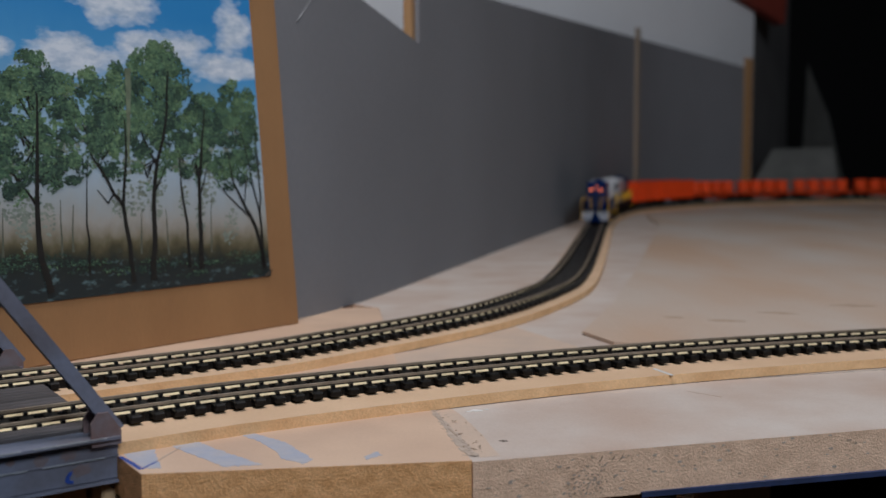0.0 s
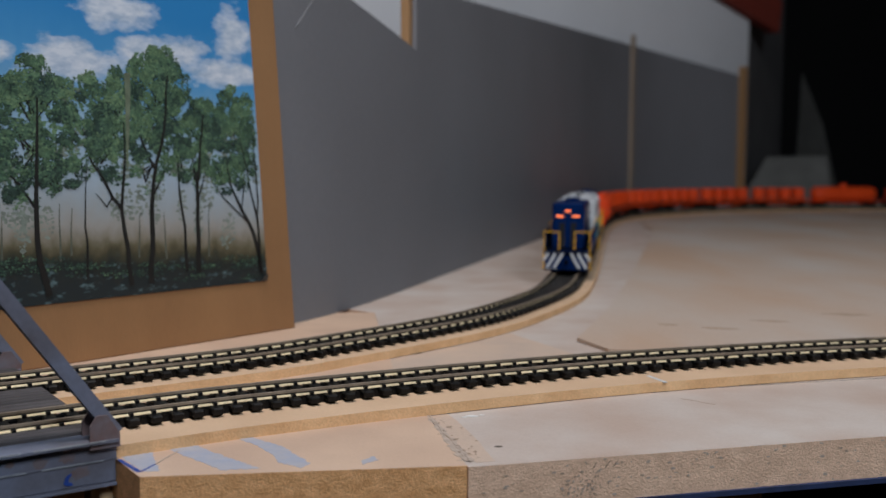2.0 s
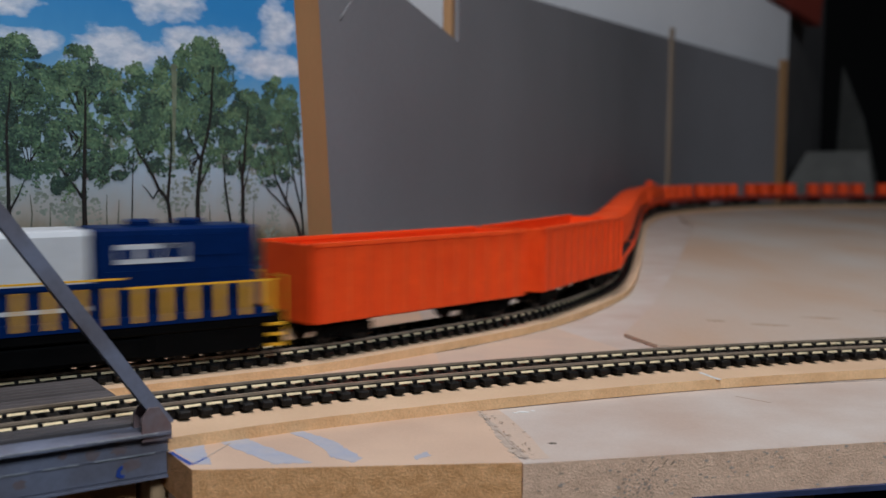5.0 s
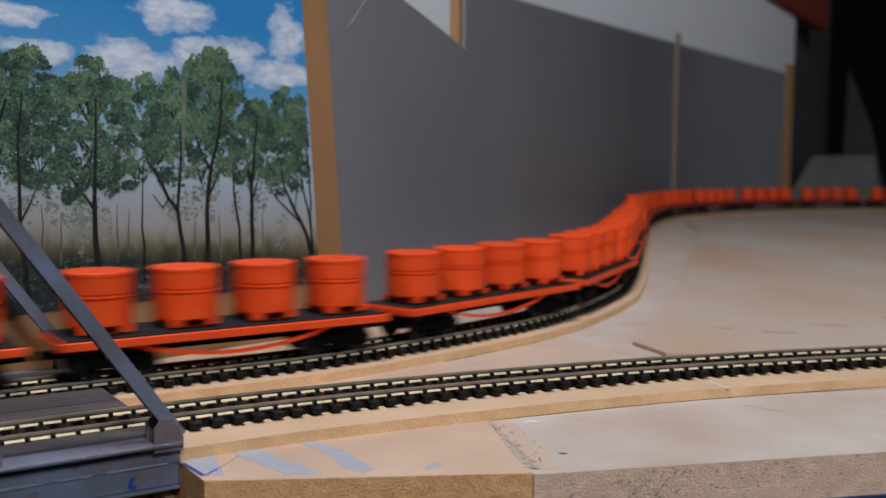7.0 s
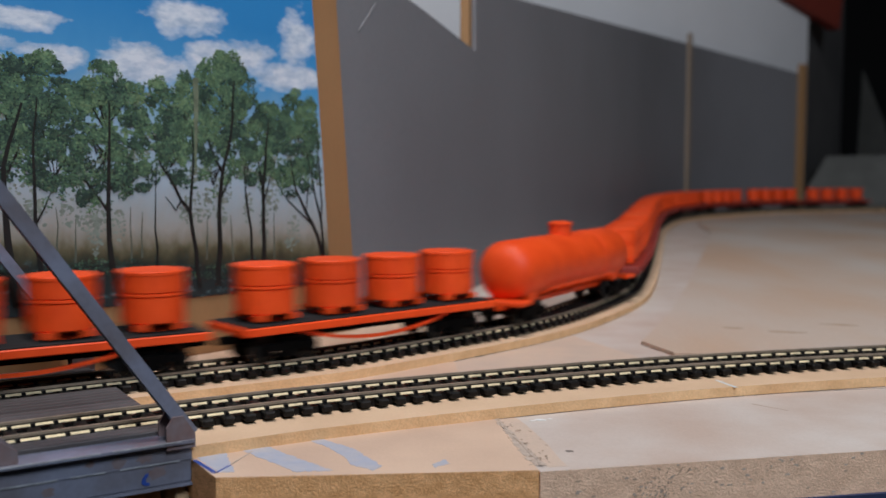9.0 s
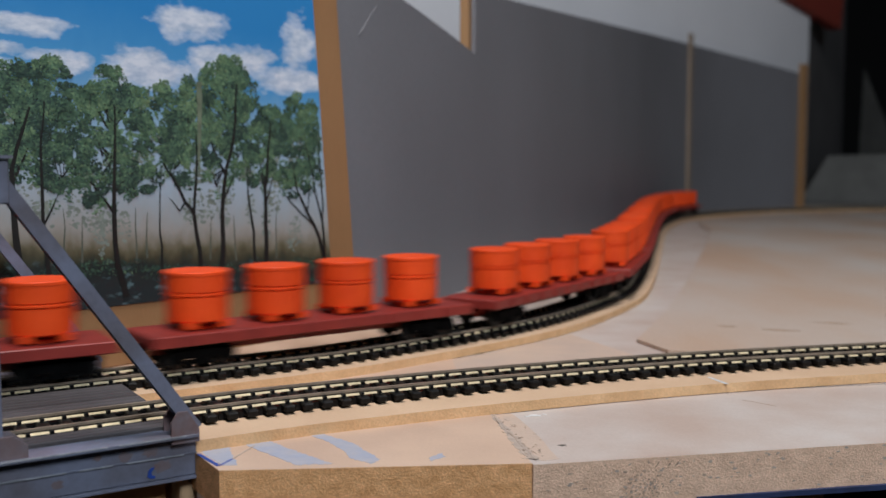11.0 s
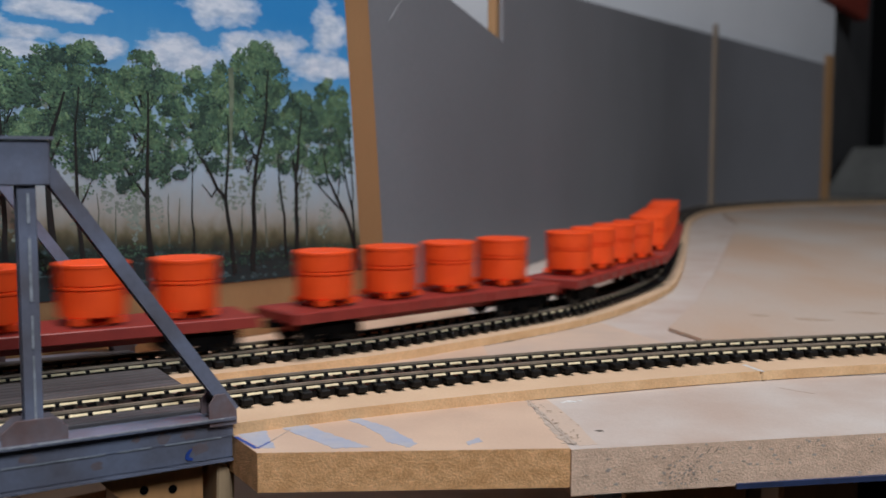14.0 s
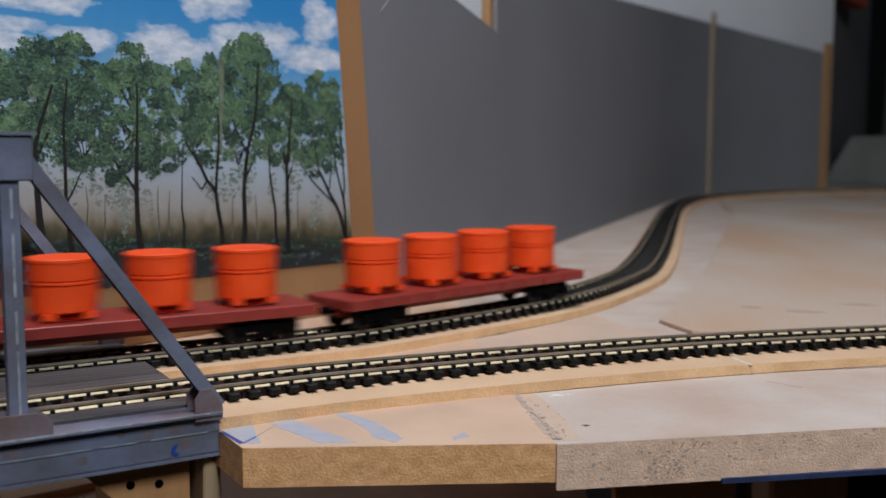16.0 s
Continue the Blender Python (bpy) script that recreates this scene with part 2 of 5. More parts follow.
BED, RAIL_TOP, TIE_PITCH = 0.0036, 0.0088, 0.0068
BRIDGE_S, BRIDGE_LEN = -0.035, 0.62


def ribbon(way, s0, s1, step, off0, off1, z0, z1):
    """A strip of constant section along a way: top, sides and underside."""
    bm = bmesh.new()
    rows = []
    for s in np.linspace(s0, s1, max(2, int((s1 - s0) / step))):
        a, b = way.side(s, off0), way.side(s, off1)
        rows.append([bm.verts.new((*p, z)) for p, z in ((a, z0), (a, z1), (b, z1), (b, z0))])
    for a, b in zip(rows, rows[1:]):
        for i in range(4):
            f = bm.faces.new((a[i], b[i], b[(i + 1) % 4], a[(i + 1) % 4]))
            f.material_index = 0 if i == 1 else 1
    bm.faces.new(rows[0]), bm.faces.new(rows[-1][::-1])
    return bm


# ---- the room ----
def room():
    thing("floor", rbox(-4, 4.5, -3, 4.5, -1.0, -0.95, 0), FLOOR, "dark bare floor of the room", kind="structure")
    # ceiling and outer walls carry the room's darkness in their colour
    thing("ceiling", rbox(-4, 4.5, -3, 4.5, 1.5, 1.55, 0), ROOM, "room ceiling, near-black in colour to stand for unlit depth", kind="structure")
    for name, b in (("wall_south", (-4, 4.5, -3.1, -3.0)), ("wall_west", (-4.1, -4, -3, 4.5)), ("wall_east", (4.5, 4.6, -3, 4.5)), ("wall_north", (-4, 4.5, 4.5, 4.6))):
        thing(name, rbox(b[0], b[1], b[2], b[3], -0.95, 1.5, 0), ROOM, "room wall, near-black in colour to stand for unlit depth", kind="structure")
    a, b = Vector((-0.95, 0.474, 0)), Vector((0.699, 2.293, 0))
    bm = bmesh.new()
    beam(bm, a + Vector((0, 0, -0.1)), b + Vector((0, 0, -0.1)), 0.03, 1.14)
    thing("wall_white", bm, WHITE, "white painted wall behind the layout", kind="structure")
    # the wall turns a corner here; its shade is painted in
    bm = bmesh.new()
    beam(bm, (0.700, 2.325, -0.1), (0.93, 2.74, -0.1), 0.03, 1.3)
    thing("wall_return", bm, SHADE, "wall turning away, its shade put into the dark colour", kind="structure")
    bm = bmesh.new()
    beam(bm, Vector((0.32, 1.85, 0.553)), Vector((0.80, 2.375, 0.442)), 0.03, 0.08)
    thing("ceiling_beam", bevelled(bm, 0.004), RED_BEAM, "dark red painted beam sloping down across the white wall", "beam")


def boards():
    lx, ly = -0.073, 0.252                     # front left corner of the new board
    nx, ny = -BY, BX                           # square to the bridge
    back = [(lx + nx * d, ly + ny * d) for d in (0.0, 0.17)]
    pts = [back[0], (0.016, 0.2635), (0.0022, 0.327), (-0.0116, 0.40), (-0.03, 0.56), (-0.10, 0.55), back[1]]
    bm = slab(pts, -0.0116, 0.0)
    for f in bm.faces:
        f.material_index = 0 if f.normal.z > 0.5 else 1
    thing("front_board", bm, (MDF, MDF_EDGE), "new tan fibreboard with blue paint smears on top", "board")
    joint = [(0.0163, 0.2632), (0.0024, 0.327), (-0.0114, 0.40), (-0.0298, 0.56), (-0.10, 0.62), (-0.20, 0.95), (0.1, 1.9), (0.55, 2.35), (0.95, 2.75), (3.2, 2.75), (3.2, 0.34), (0.42, 0.34), (0.30, 0.334), (0.143, 0.296)]
    bm = slab(joint, -0.0140, -0.0003)
    for f in bm.faces:
        f.material_index = 0 if f.normal.z > 0.5 else 1
    thing("table_board", bm, (DECK, CHIP_EDGE), "pale painted chipboard table of the layout with a rough cut edge", "board")
    # thin plywood sheet laid on the table between the two lines
    pts = [(0.0750, 0.4670), (0.0855, 0.4380), (0.115, 0.430)]
    pts += [tuple(NEAR.side(s, 0.024)) for s in np.arange(0.25, 2.2, 0.15)]
    pts += [(2.6, 0.9), (2.6, 1.6)]
    pts += [tuple(FAR.side(s, -0.031)) for s in np.arange(2.9, 1.32, -0.12)]
    pts += [(0.305, 1.44), (0.29, 1.30), (0.24, 1.089), (0.155, 0.748), (0.107, 0.567)]
    thing("plywood_sheet", slab(pts, 0.0, 0.0016), PLATEAU, "thin tan plywood sheet with faint brown stains, lying on the table", "board")
    # bench beyond the bridge, out of the camera's way
    o = Vector((lx, ly, 0)) - Vector((BX, BY, 0)) * 0.62
    pts = [(o.x, o.y), (o.x + nx * 0.2, o.y + ny * 0.2), (o.x + nx * 0.2 - BX * 2.8, o.y + ny * 0.2 - BY * 2.8), (o.x - BX * 2.8, o.y - BY * 2.8)]
    bm = slab(pts, -0.0142, 0.0)
    for f in bm.faces:
        f.material_index = 0 if f.normal.z > 0.5 else 1
    thing("far_bench", bm, (MDF, MDF_EDGE), "tan fibreboard bench beyond the bridge", "board")
    # the lower deck with its own cork bed
    thing("lower_deck", slab([(-0.9, -0.15), (-0.1, 0.36), (0.04, 0.40), (0.04, 0.9), (-0.9, 0.9)], -0.095, -0.083), MDF, "lower tan board under the layout", "board")
    thing("support_board", rbox(0.048, 0.100, 0.405, 0.417, -0.95, -0.0141, 0.001), ORANGE_WOOD, "orange-brown board standing under the table", "board")
    for x, y, z0 in ((0.142, 0.46, -0.95), (1.4, 0.75, -0.95), (2.9, 1.1, -0.95), (1.6, 2.3, -0.95), (0.5, 2.0, -0.95), (-0.9, -0.35, -0.95), (-2.6, -1.55, -0.95), (-0.6, 0.6, -0.95)):
        top = -0.096 if (x, y) == (-0.6, 0.6) else -0.0142
        thing("timber_post", rbox(x - 0.018, x + 0.018, y - 0.018, y + 0.018, z0, top, 0.002), BATTEN, "square brown timber leg under the table", "post", group="timber posts")


def wall_line(k):
    """Foot of the grey backdrop: straight beside the line, then bending with it. k runs 0 to 1."""
    return GREY.at(k * GREY.s[-1])


GREY = Way([(-0.1244, 0.449), (-0.0987, 0.479), (-0.074, 0.510), (-0.050, 0.560), (-0.02, 0.655), (0.035, 0.845), (0.09, 1.035), (0.147, 1.229), (0.207, 1.433), (0.27, 1.64), (0.37, 1.86), (0.50, 2.03), (0.68, 2.18)], -0.064)


def sheet(s0, s1, tops, thick, push=0.0, cut=False):
    bm = bmesh.new()
    rows = []
    for k in np.linspace(0, 1, 30):
        s = s0 + (s1 - s0) * k
        z = float(np.interp(k, [0, 0.5, 0.7, 0.83, 1.0], tops))
        a, b = GREY.side(s, push), GREY.side(s, push + thick)
        if cut:                                # cut straight along a slanting plane
            z = 0.086 - 0.2703 * a[0] + 0.1744 * a[1]
        rows.append([bm.verts.new((*p, h)) for p, h in ((a, 0.0), (a, z), (b, z), (b, 0.0))])
    for a, b in zip(rows, rows[1:]):
        for i in range(4):
            bm.faces.new((a[i], b[i], b[(i + 1) % 4], a[(i + 1) % 4]))
    bm.faces.new(rows[0]), bm.faces.new(rows[-1][::-1])
    return bm


def backdrop_sheets():
    end = GREY.s[-1]
    seam = GREY.s[np.argmin(abs(GREY.p[:, 1] - 0.692))]
    thing("grey_backdrop", sheet(GREY.s[0] + 0.002, seam - 0.0001, (0.2005, 0.183, 0.176, 0.1715, 0.1655), 0.003), GREY_SHEET, "matt dark grey backdrop sheet standing along the table edge", "backdrop", group="grey sheets", smooth=True)
    thing("grey_backdrop", sheet(seam, end * 0.985, (0.2, 0.2, 0.2, 0.2, 0.2), 0.003, cut=True), GREY_SHEET, "tall curved dark grey backdrop sheet behind the track", "backdrop", group="grey sheets", smooth=True)

    def batten(s, z0, z1, w, push, label, mat=BATTEN):
        p, h = GREY.side(s, push), GREY.heading(s)
        ob = thing("batten", rbox(-w / 2, w / 2, -0.003, 0.003, z0, z1, 0.0006), mat, label, "batten", group="battens")
        ob.matrix_basis = Matrix.Translation((*p, 0)) @ Matrix.Rotation(h, 4, "Z")
    batten(seam + 0.0012, 0.0, 0.34, 0.016, 0.0065, "brown wooden batten standing behind the grey sheets")
    s2 = GREY.s[np.argmin(abs(GREY.p[:, 1] - 1.83))]
    batten(s2, 0.0, 0.327, 0.014, -0.0035, "thin pale wooden batten on the grey backdrop sheet", PALE_BATTEN)
    batten(end * 0.99, 0.0, 0.305, 0.024, -0.0035, "brown wooden batten at the end of the grey sheet", BATTEN)
    bm = bmesh.new()
    a, b = GREY.s[np.argmin(abs(GREY.p[:, 1] - 0.535))], GREY.s[np.argmin(abs(GREY.p[:, 1] - 0.520))]
    beam(bm, (*GREY.side(a, -0.0002), 0.174), (*GREY.side(b, -0.0002), 0.157), 0.0003, 0.0008)
    thing("white_scrape", bm, SCRATCH, "pale scrape on the grey backdrop sheet", "scrape")


def far_corner():
    g = empty("grey_cover", Matrix.Translation((0.83, 2.33, 0.0)) @ Matrix.Rotation(radians(-19), 4, "Z"), "grey card box with sloping sides at the end of the table", "box")
    bm = bmesh.new()
    v = [bm.verts.new(p) for p in ((-0.11, -0.1, 0.006), (0.095, -0.1, 0.006), (0.095, 0.1, 0.006), (-0.11, 0.1, 0.006), (-0.052, -0.06, 0.112), (0.078, -0.06, 0.115), (0.078, 0.06, 0.115), (-0.052, 0.06, 0.112))]
    for f in ((0, 3, 2, 1), (4, 5, 6, 7), (0, 1, 5, 4), (1, 2, 6, 5), (2, 3, 7, 6), (3, 0, 4, 7)):
        bm.faces.new([v[i] for i in f])
    part("cover", bevelled(bm, 0.006, 2), GREY_BOX, g)
    part("base_board", rbox(-0.13, 0.14, -0.12, 0.12, 0.0, 0.006, 0.001), GREY_BOX, g)
    bm = bmesh.new()
    v = [bm.verts.new(p) for p in ((0.945, 2.62, 0.0), (1.075, 2.64, 0.0), (1.02, 2.63, 0.20), (0.955, 2.62, 0.34))]
    bm.faces.new(v)
    bmesh.ops.solidify(bm, geom=bm.faces[:], thickness=0.004)
    thing("leaning_sheet", bm, GREY_BOX, "pale sheet leaning in the dark corner behind the table", "sheet")


def roadbeds():
    for way, name, s0, s1, near, label in ((NEAR, "roadbed_1", -0.011, 2.3, -0.0285, "pale wooden roadbed strip under the front track"), (FAR, "roadbed_2", -0.028, 4.4, -0.0200, "pale wooden roadbed strip under the curving track")):
        thing(name, ribbon(way, s0, s1, 0.02, near, 0.024 if way is NEAR else 0.0165, 0.0, BED), (ROADBED, ROADBED_EDGE), label, kind="structure")
        thing(name + "_b", ribbon(way, -3.2, -0.62 - 0.02, 0.1, near, 0.03, 0.0, BED), (ROADBED, ROADBED_EDGE), "pale roadbed strip beyond the bridge", kind="structure")


def tie_mesh():
    bm = bmesh.new()
    box(bm, -0.0019, 0.0019, -0.0138, 0.0138, 0.0008, 0.0032)
    bevelled(bm, 0.0005)
    for y in (-0.00825, 0.00825):              # the moulded web that joins tie to tie
        box(bm, -TIE_PITCH / 2, TIE_PITCH / 2, y - 0.0011, y + 0.0011, 0, 0.0024)
    for y in (-0.00825, 0.00825):
        box(bm, -0.0006, 0.0006, y - 0.0024, y - 0.0006, 0.0031, 0.0042)
        box(bm, -0.0006, 0.0006, y + 0.0006, y + 0.0024, 0.0031, 0.0042)
    return mesh_of("tie", bm, TIE)


def tracks():
    tie = tie_mesh()
    for way, name, s0, s1, p0, p1, label in ((NEAR, "track_1", -3.2, 2.3, -0.30, 0.62, "model railway track with black ties and brass-footed rails"), (FAR, "track_2", -3.2, 4.38, -0.30, 0.95, "curving model railway track with black ties, on a wooden strip")):
        root = empty(name, Matrix(), label, "track")
        root["kind"] = "structure"
        for side in (-1, 1):
            y = side * 0.00825
            bm = ribbon(way, s0, s1, 0.008, y - 0.0006, y + 0.0006, RAIL_TOP - 0.0008, RAIL_TOP)
            for f in bm.faces:
                f.material_index = 0
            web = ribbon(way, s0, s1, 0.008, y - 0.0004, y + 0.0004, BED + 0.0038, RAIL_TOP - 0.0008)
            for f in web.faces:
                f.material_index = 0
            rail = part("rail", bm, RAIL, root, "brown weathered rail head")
            part("rail_web", web, WEB, rail, "rail web, coloured dark for the shade under the head")
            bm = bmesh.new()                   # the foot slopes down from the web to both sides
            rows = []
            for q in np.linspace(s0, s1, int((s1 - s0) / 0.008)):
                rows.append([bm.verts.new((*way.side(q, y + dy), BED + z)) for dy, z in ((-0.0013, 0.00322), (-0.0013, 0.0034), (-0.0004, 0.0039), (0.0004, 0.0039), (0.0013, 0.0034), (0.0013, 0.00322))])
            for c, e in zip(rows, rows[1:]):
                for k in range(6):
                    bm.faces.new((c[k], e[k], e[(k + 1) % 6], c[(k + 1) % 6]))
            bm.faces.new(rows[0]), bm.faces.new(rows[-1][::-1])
            part("rail_foot", bm, FOOT, rail, "brass rail foot, its sheen put into a pale colour")
        n0, n1 = int(s0 / TIE_PITCH) + 1, int(s1 / TIE_PITCH) - 1
        verts, faces = [], []
        tv = [v.co.copy() for v in tie.vertices]
        tf = [tuple(p.vertices) for p in tie.polygons]
        for n in range(n0, n1):
            s = n * TIE_PITCH + 0.001 * math.sin(n * 12.9)*0.4
            p, h = way.at(s), way.heading(s)
            m = Matrix.Translation((*p, BED)) @ Matrix.Rotation(h + 0.02 * math.sin(n * 7.3), 4, "Z")
            if p0 < s < p1:
                share("tie", tie, root, m)
            else:
                k = len(verts)
                verts += [m @ c for c in tv]
                faces += [tuple(i + k for i in f) for f in tf]
        me = bpy.data.meshes.new("ties_beyond")
        me.from_pydata(verts, [], faces)
        me.materials.append(TIE)
        ob = new("ties_beyond", me)
        ob.parent = root
        tagged(ob, kind="stuff")


# ---- the truss bridge ----
def bridge():
    m = Matrix.Translation((-0.086, 0.271, 0)) @ Matrix.Rotation(BRIDGE_DIR + math.pi, 4, "Z")
    root = empty("truss_bridge", m, "grey weathered model truss bridge carrying two tracks", "bridge")
    # local x runs along the bridge away from the table, y is negative towards its far side
    width, panel, count = 0.118, 0.056, 11
    top, low0, low1 = 0.082, -0.0065, 0.0055
    for y, label in ((0.0, "near truss"), (-width, "far truss")):
        bm = bmesh.new()
        box(bm, 0.0, panel * count, y - 0.0022, y + 0.0022, low0, low1)
        for f in bm.faces:
            f.material_index = 0
        chord = part("bottom_chord", bevelled(bm, 0.0003), GIRDER, root)
        for z0, z1, w in ((low1 + 0.0001, low1 + 0.0009, 0.0052), (low0 - 0.0009, low0 - 0.0001, 0.0032), (0.0, 0.0004, 0.0025)):
            part("flange", rbox(0.0, panel * count, y - w, y + w, z0, z1, 0), GIRDER, chord)
        edge = random.Random(17)
        for z, w in ((low1 + 0.0009, 0.0053), (0.0002, 0.0027)):
            x = 0.004
            while x < 0.17:                     # worn paint and painted edge highlight together, in broken runs
                run = edge.uniform(0.008, 0.03)
                part("worn_highlight", rbox(x, x + run, y + w - 0.0004, y + w, z - 0.00025, z + 0.0001, 0), WORN_LIT, chord, "pale worn edge with a painted highlight")
                x += run + edge.uniform(0.0005, 0.004)
        bm = bmesh.new()
        box(bm, panel - 0.006, panel * (count - 1) + 0.006, y - 0.004, y + 0.004, top - 0.006, top + 0.006)
        part("top_chord", bevelled(bm, 0.0004), GIRDER, root)
        part("top_plate", rbox(panel - 0.007, panel * (count - 1) + 0.007, y - 0.005, y + 0.005, top + 0.0062, top + 0.007, 0), GIRDER, root)
        for x0, x1 in ((0.0, panel - 0.004), (panel * count, panel * (count - 1) + 0.004)):
            bm = bmesh.new()
            beam(bm, (x0, y, low1 + 0.002), (x1, y, top), 0.0028, 0.0040, up=(0, 1, 0))
            post = part("end_post", bm, GIRDER, root)
            for e in (-0.0024, 0.0024):
                bm = bmesh.new()
                beam(bm, (x0, y + e, low1 + 0.002), (x1, y + e, top), 0.0040, 0.0007, up=(0, 1, 0))
                part("post_edge", bm, GIRDER, post)
        for i in range(1, count):
            x = panel * i
            post = part("post", rbox(x - 0.0012, x + 0.0012, y - 0.0018, y + 0.0018, low1, top, 0), GIRDER, root)
            # scuffs up the post, with its highlight put into their pale colour
            for k, q in ((0.012, 0.030), (0.032, 0.041), (0.045, 0.062), (0.066, 0.074)):
                if i < 4:
                    part("worn_highlight", rbox(x - 0.0007 + 0.0003 * k, x - 0.0002 + 0.004 * q, y + 0.0026, y + 0.00285, k, q, 0), WORN_LIT, post, "pale scuffs and painted highlight on the post")
            for e in (-0.0022, 0.0022):
                part("flange", rbox(x - 0.0024, x + 0.0024, y + e - 0.0004, y + e + 0.0004, low1, top, 0.0002), GIRDER, post)
            bm = bmesh.new()
            pts = ((-0.0085, low1 + 0.001), (0.0085, low1 + 0.001), (0.0085, 0.0098), (0.0048, 0.0128), (-0.0048, 0.0128), (-0.0085, 0.0098))
            for e in (-0.0036, 0.0028):
                lo = [bm.verts.new((x + a, y + e, b)) for a, b in pts]
                hi = [bm.verts.new((x + a, y + e + 0.0008, b)) for a, b in pts]
                bm.faces.new(lo), bm.faces.new(hi[::-1])
                for k in range(6):
                    bm.faces.new((lo[k], lo[(k + 1) % 6], hi[(k + 1) % 6], hi[k]))
            part("gusset", bm, RUST if i % 2 else GIRDER, root, "rust-washed gusset plate")
            if 1 < i < count - 1:
                bm = bmesh.new()
                a, b = (x, x + panel) if i < count / 2 else (x, x - panel)
                beam(bm, (a, y, top - 0.003), (b, y, low1 + 0.003), 0.0035, 0.002, up=(0, 1, 0))
                part("diagonal", bm, GIRDER, root)
            if y == 0.0:
                part("top_strut", rbox(x - 0.002, x + 0.002, -width + 0.004, -0.004, top - 0.002, top + 0.004, 0), GIRDER, root)
                part("floor_beam", rbox(x - 0.002, x + 0.002, -width + 0.003, -0.003, low0, -0.002, 0), GIRDER, root)
        bm = bmesh.new()
        pts = ((-0.0004, low1 - 0.0015), (0.0080, low1 - 0.0015), (0.0080, 0.0105), (0.0060, 0.0135), (0.0030, 0.0135), (-0.0004, 0.0080))
        for e in (-0.0042, 0.0034):
            lo = [bm.verts.new((a, y + e, b)) for a, b in pts]
            hi = [bm.verts.new((a, y + e + 0.0008, b)) for a, b in pts]
            bm.faces.new(lo), bm.faces.new(hi[::-1])
            for k in range(6):
                bm.faces.new((lo[k], lo[(k + 1) % 6], hi[(k + 1) % 6], hi[k]))
        part("end_gusset", bm, RUST, root, "rust-washed end plate")
    rnd = random.Random(3)
    for x, z, r in ((0.014, 0.0025, 0.0026), (0.021, 0.0022, 0.0022), (0.010, -0.0025, 0.0030), (0.029, 0.0030, 0.0014), (0.040, -0.003, 0.0022), (0.058, 0.002, 0.0025)):
        spot = bmesh.new()
        ring = [(x + r * rnd.uniform(0.5, 1.1) * math.cos(k * 0.45), z + 0.8 * r * rnd.uniform(0.5, 1.1) * math.sin(k * 0.45)) for k in range(14)]
        lo, hi = [[spot.verts.new((a, y, max(low0 + 0.0003, min(low1 - 0.0003, b)))) for a, b in ring] for y in (0.0021, 0.00226)]
        spot.faces.new(hi)
        for k in range(14):
            spot.faces.new((lo[k], lo[(k + 1) % 14], hi[(k + 1) % 14], hi[k]))
        part("rust_patch", spot, RUST, root, "reddish rust patch")
    # plank decking: stringers carry planks laid along the bridge
    plank = mesh_of("plank", rbox(0.002, panel * count, -0.0021, 0.0021, 0.0, 0.0022, 0.0003), PLANK)
    for y in (-0.0085, -0.0125, -0.0445, -0.0489, -0.0533, -0.0577, -0.0621, -0.0665, -0.0710, -0.1065, -0.1108):
        share("plank", plank, root, Matrix.Translation((0, y, 0.0052)))
    for y in (-0.020, -0.036, -0.081, -0.098):
        part("stringer", rbox(0.0, panel * count, y - 0.0035, y + 0.0035, -0.006, 0.0045, 0), GIRDER, root)
    arc = bmesh.new()                          # a small crescent
    ring = [(0.0128, -0.0022), (0.0138, -0.0024), (0.0147, -0.0034), (0.0150, -0.0048), (0.0142, -0.0055), (0.0128, -0.0056), (0.0126, -0.0050), (0.0136, -0.0046), (0.0138, -0.0038), (0.0132, -0.0030)]
    lo, hi = [[arc.verts.new((x, y, z)) for x, z in ring] for y in (0.0022, 0.0026)]
    arc.faces.new(lo), arc.faces.new(hi[::-1])
    for k in range(len(ring)):
        arc.faces.new((lo[k], lo[(k + 1) % len(ring)], hi[(k + 1) % len(ring)], hi[k]))
    part("blue_mark", arc, BLUE_LINE, root, "dark blue paint dab")
    bm = bmesh.new()                           # a brown offcut with a slanting side and two screw holes
    ring = ((0.0072, -0.0078), (0.040, -0.0078), (0.013, -0.0365), (0.013, -0.083), (0.0072, -0.083))
    lo, hi = [[bm.verts.new((x, y, z)) for x, z in ring] for y in (-0.112, -0.006)]
    bm.faces.new(lo), bm.faces.new(hi[::-1])
    for k in range(len(ring)):
        bm.faces.new((lo[k], lo[(k + 1) % len(ring)], hi[(k + 1) % len(ring)], hi[k]))
    b = thing("abutment_block", bm, ORANGE_WOOD, "orange-brown timber abutment block with a slanting side under the bridge end", "block")
    b.matrix_basis = m
    for x, z in ((0.0165, -0.016), (0.0250, -0.0150)):
        bm = bmesh.new()
        lathe(bm, ((0.0013, 0.0), (0.0013, 0.0006)), 14, Matrix.Translation((x, -0.0062, z)) @ Matrix.Rotation(-math.pi / 2, 4, "X"))
        part("screw_hole", bm, BLACK, b, "dark screw hole")
    bm = bmesh.new()
    ring = ((-0.0012, -0.083), (-0.0012, -0.0125), (0.0022, -0.0078), (0.0040, -0.0078), (0.0066, -0.083))
    lo, hi = [[bm.verts.new((x, y, z)) for x, z in ring] for y in (-0.030, -0.001)]
    bm.faces.new(lo), bm.faces.new(hi[::-1])
    for k in range(len(ring)):
        bm.faces.new((lo[k], lo[(k + 1) % len(ring)], hi[(k + 1) % len(ring)], hi[k]))
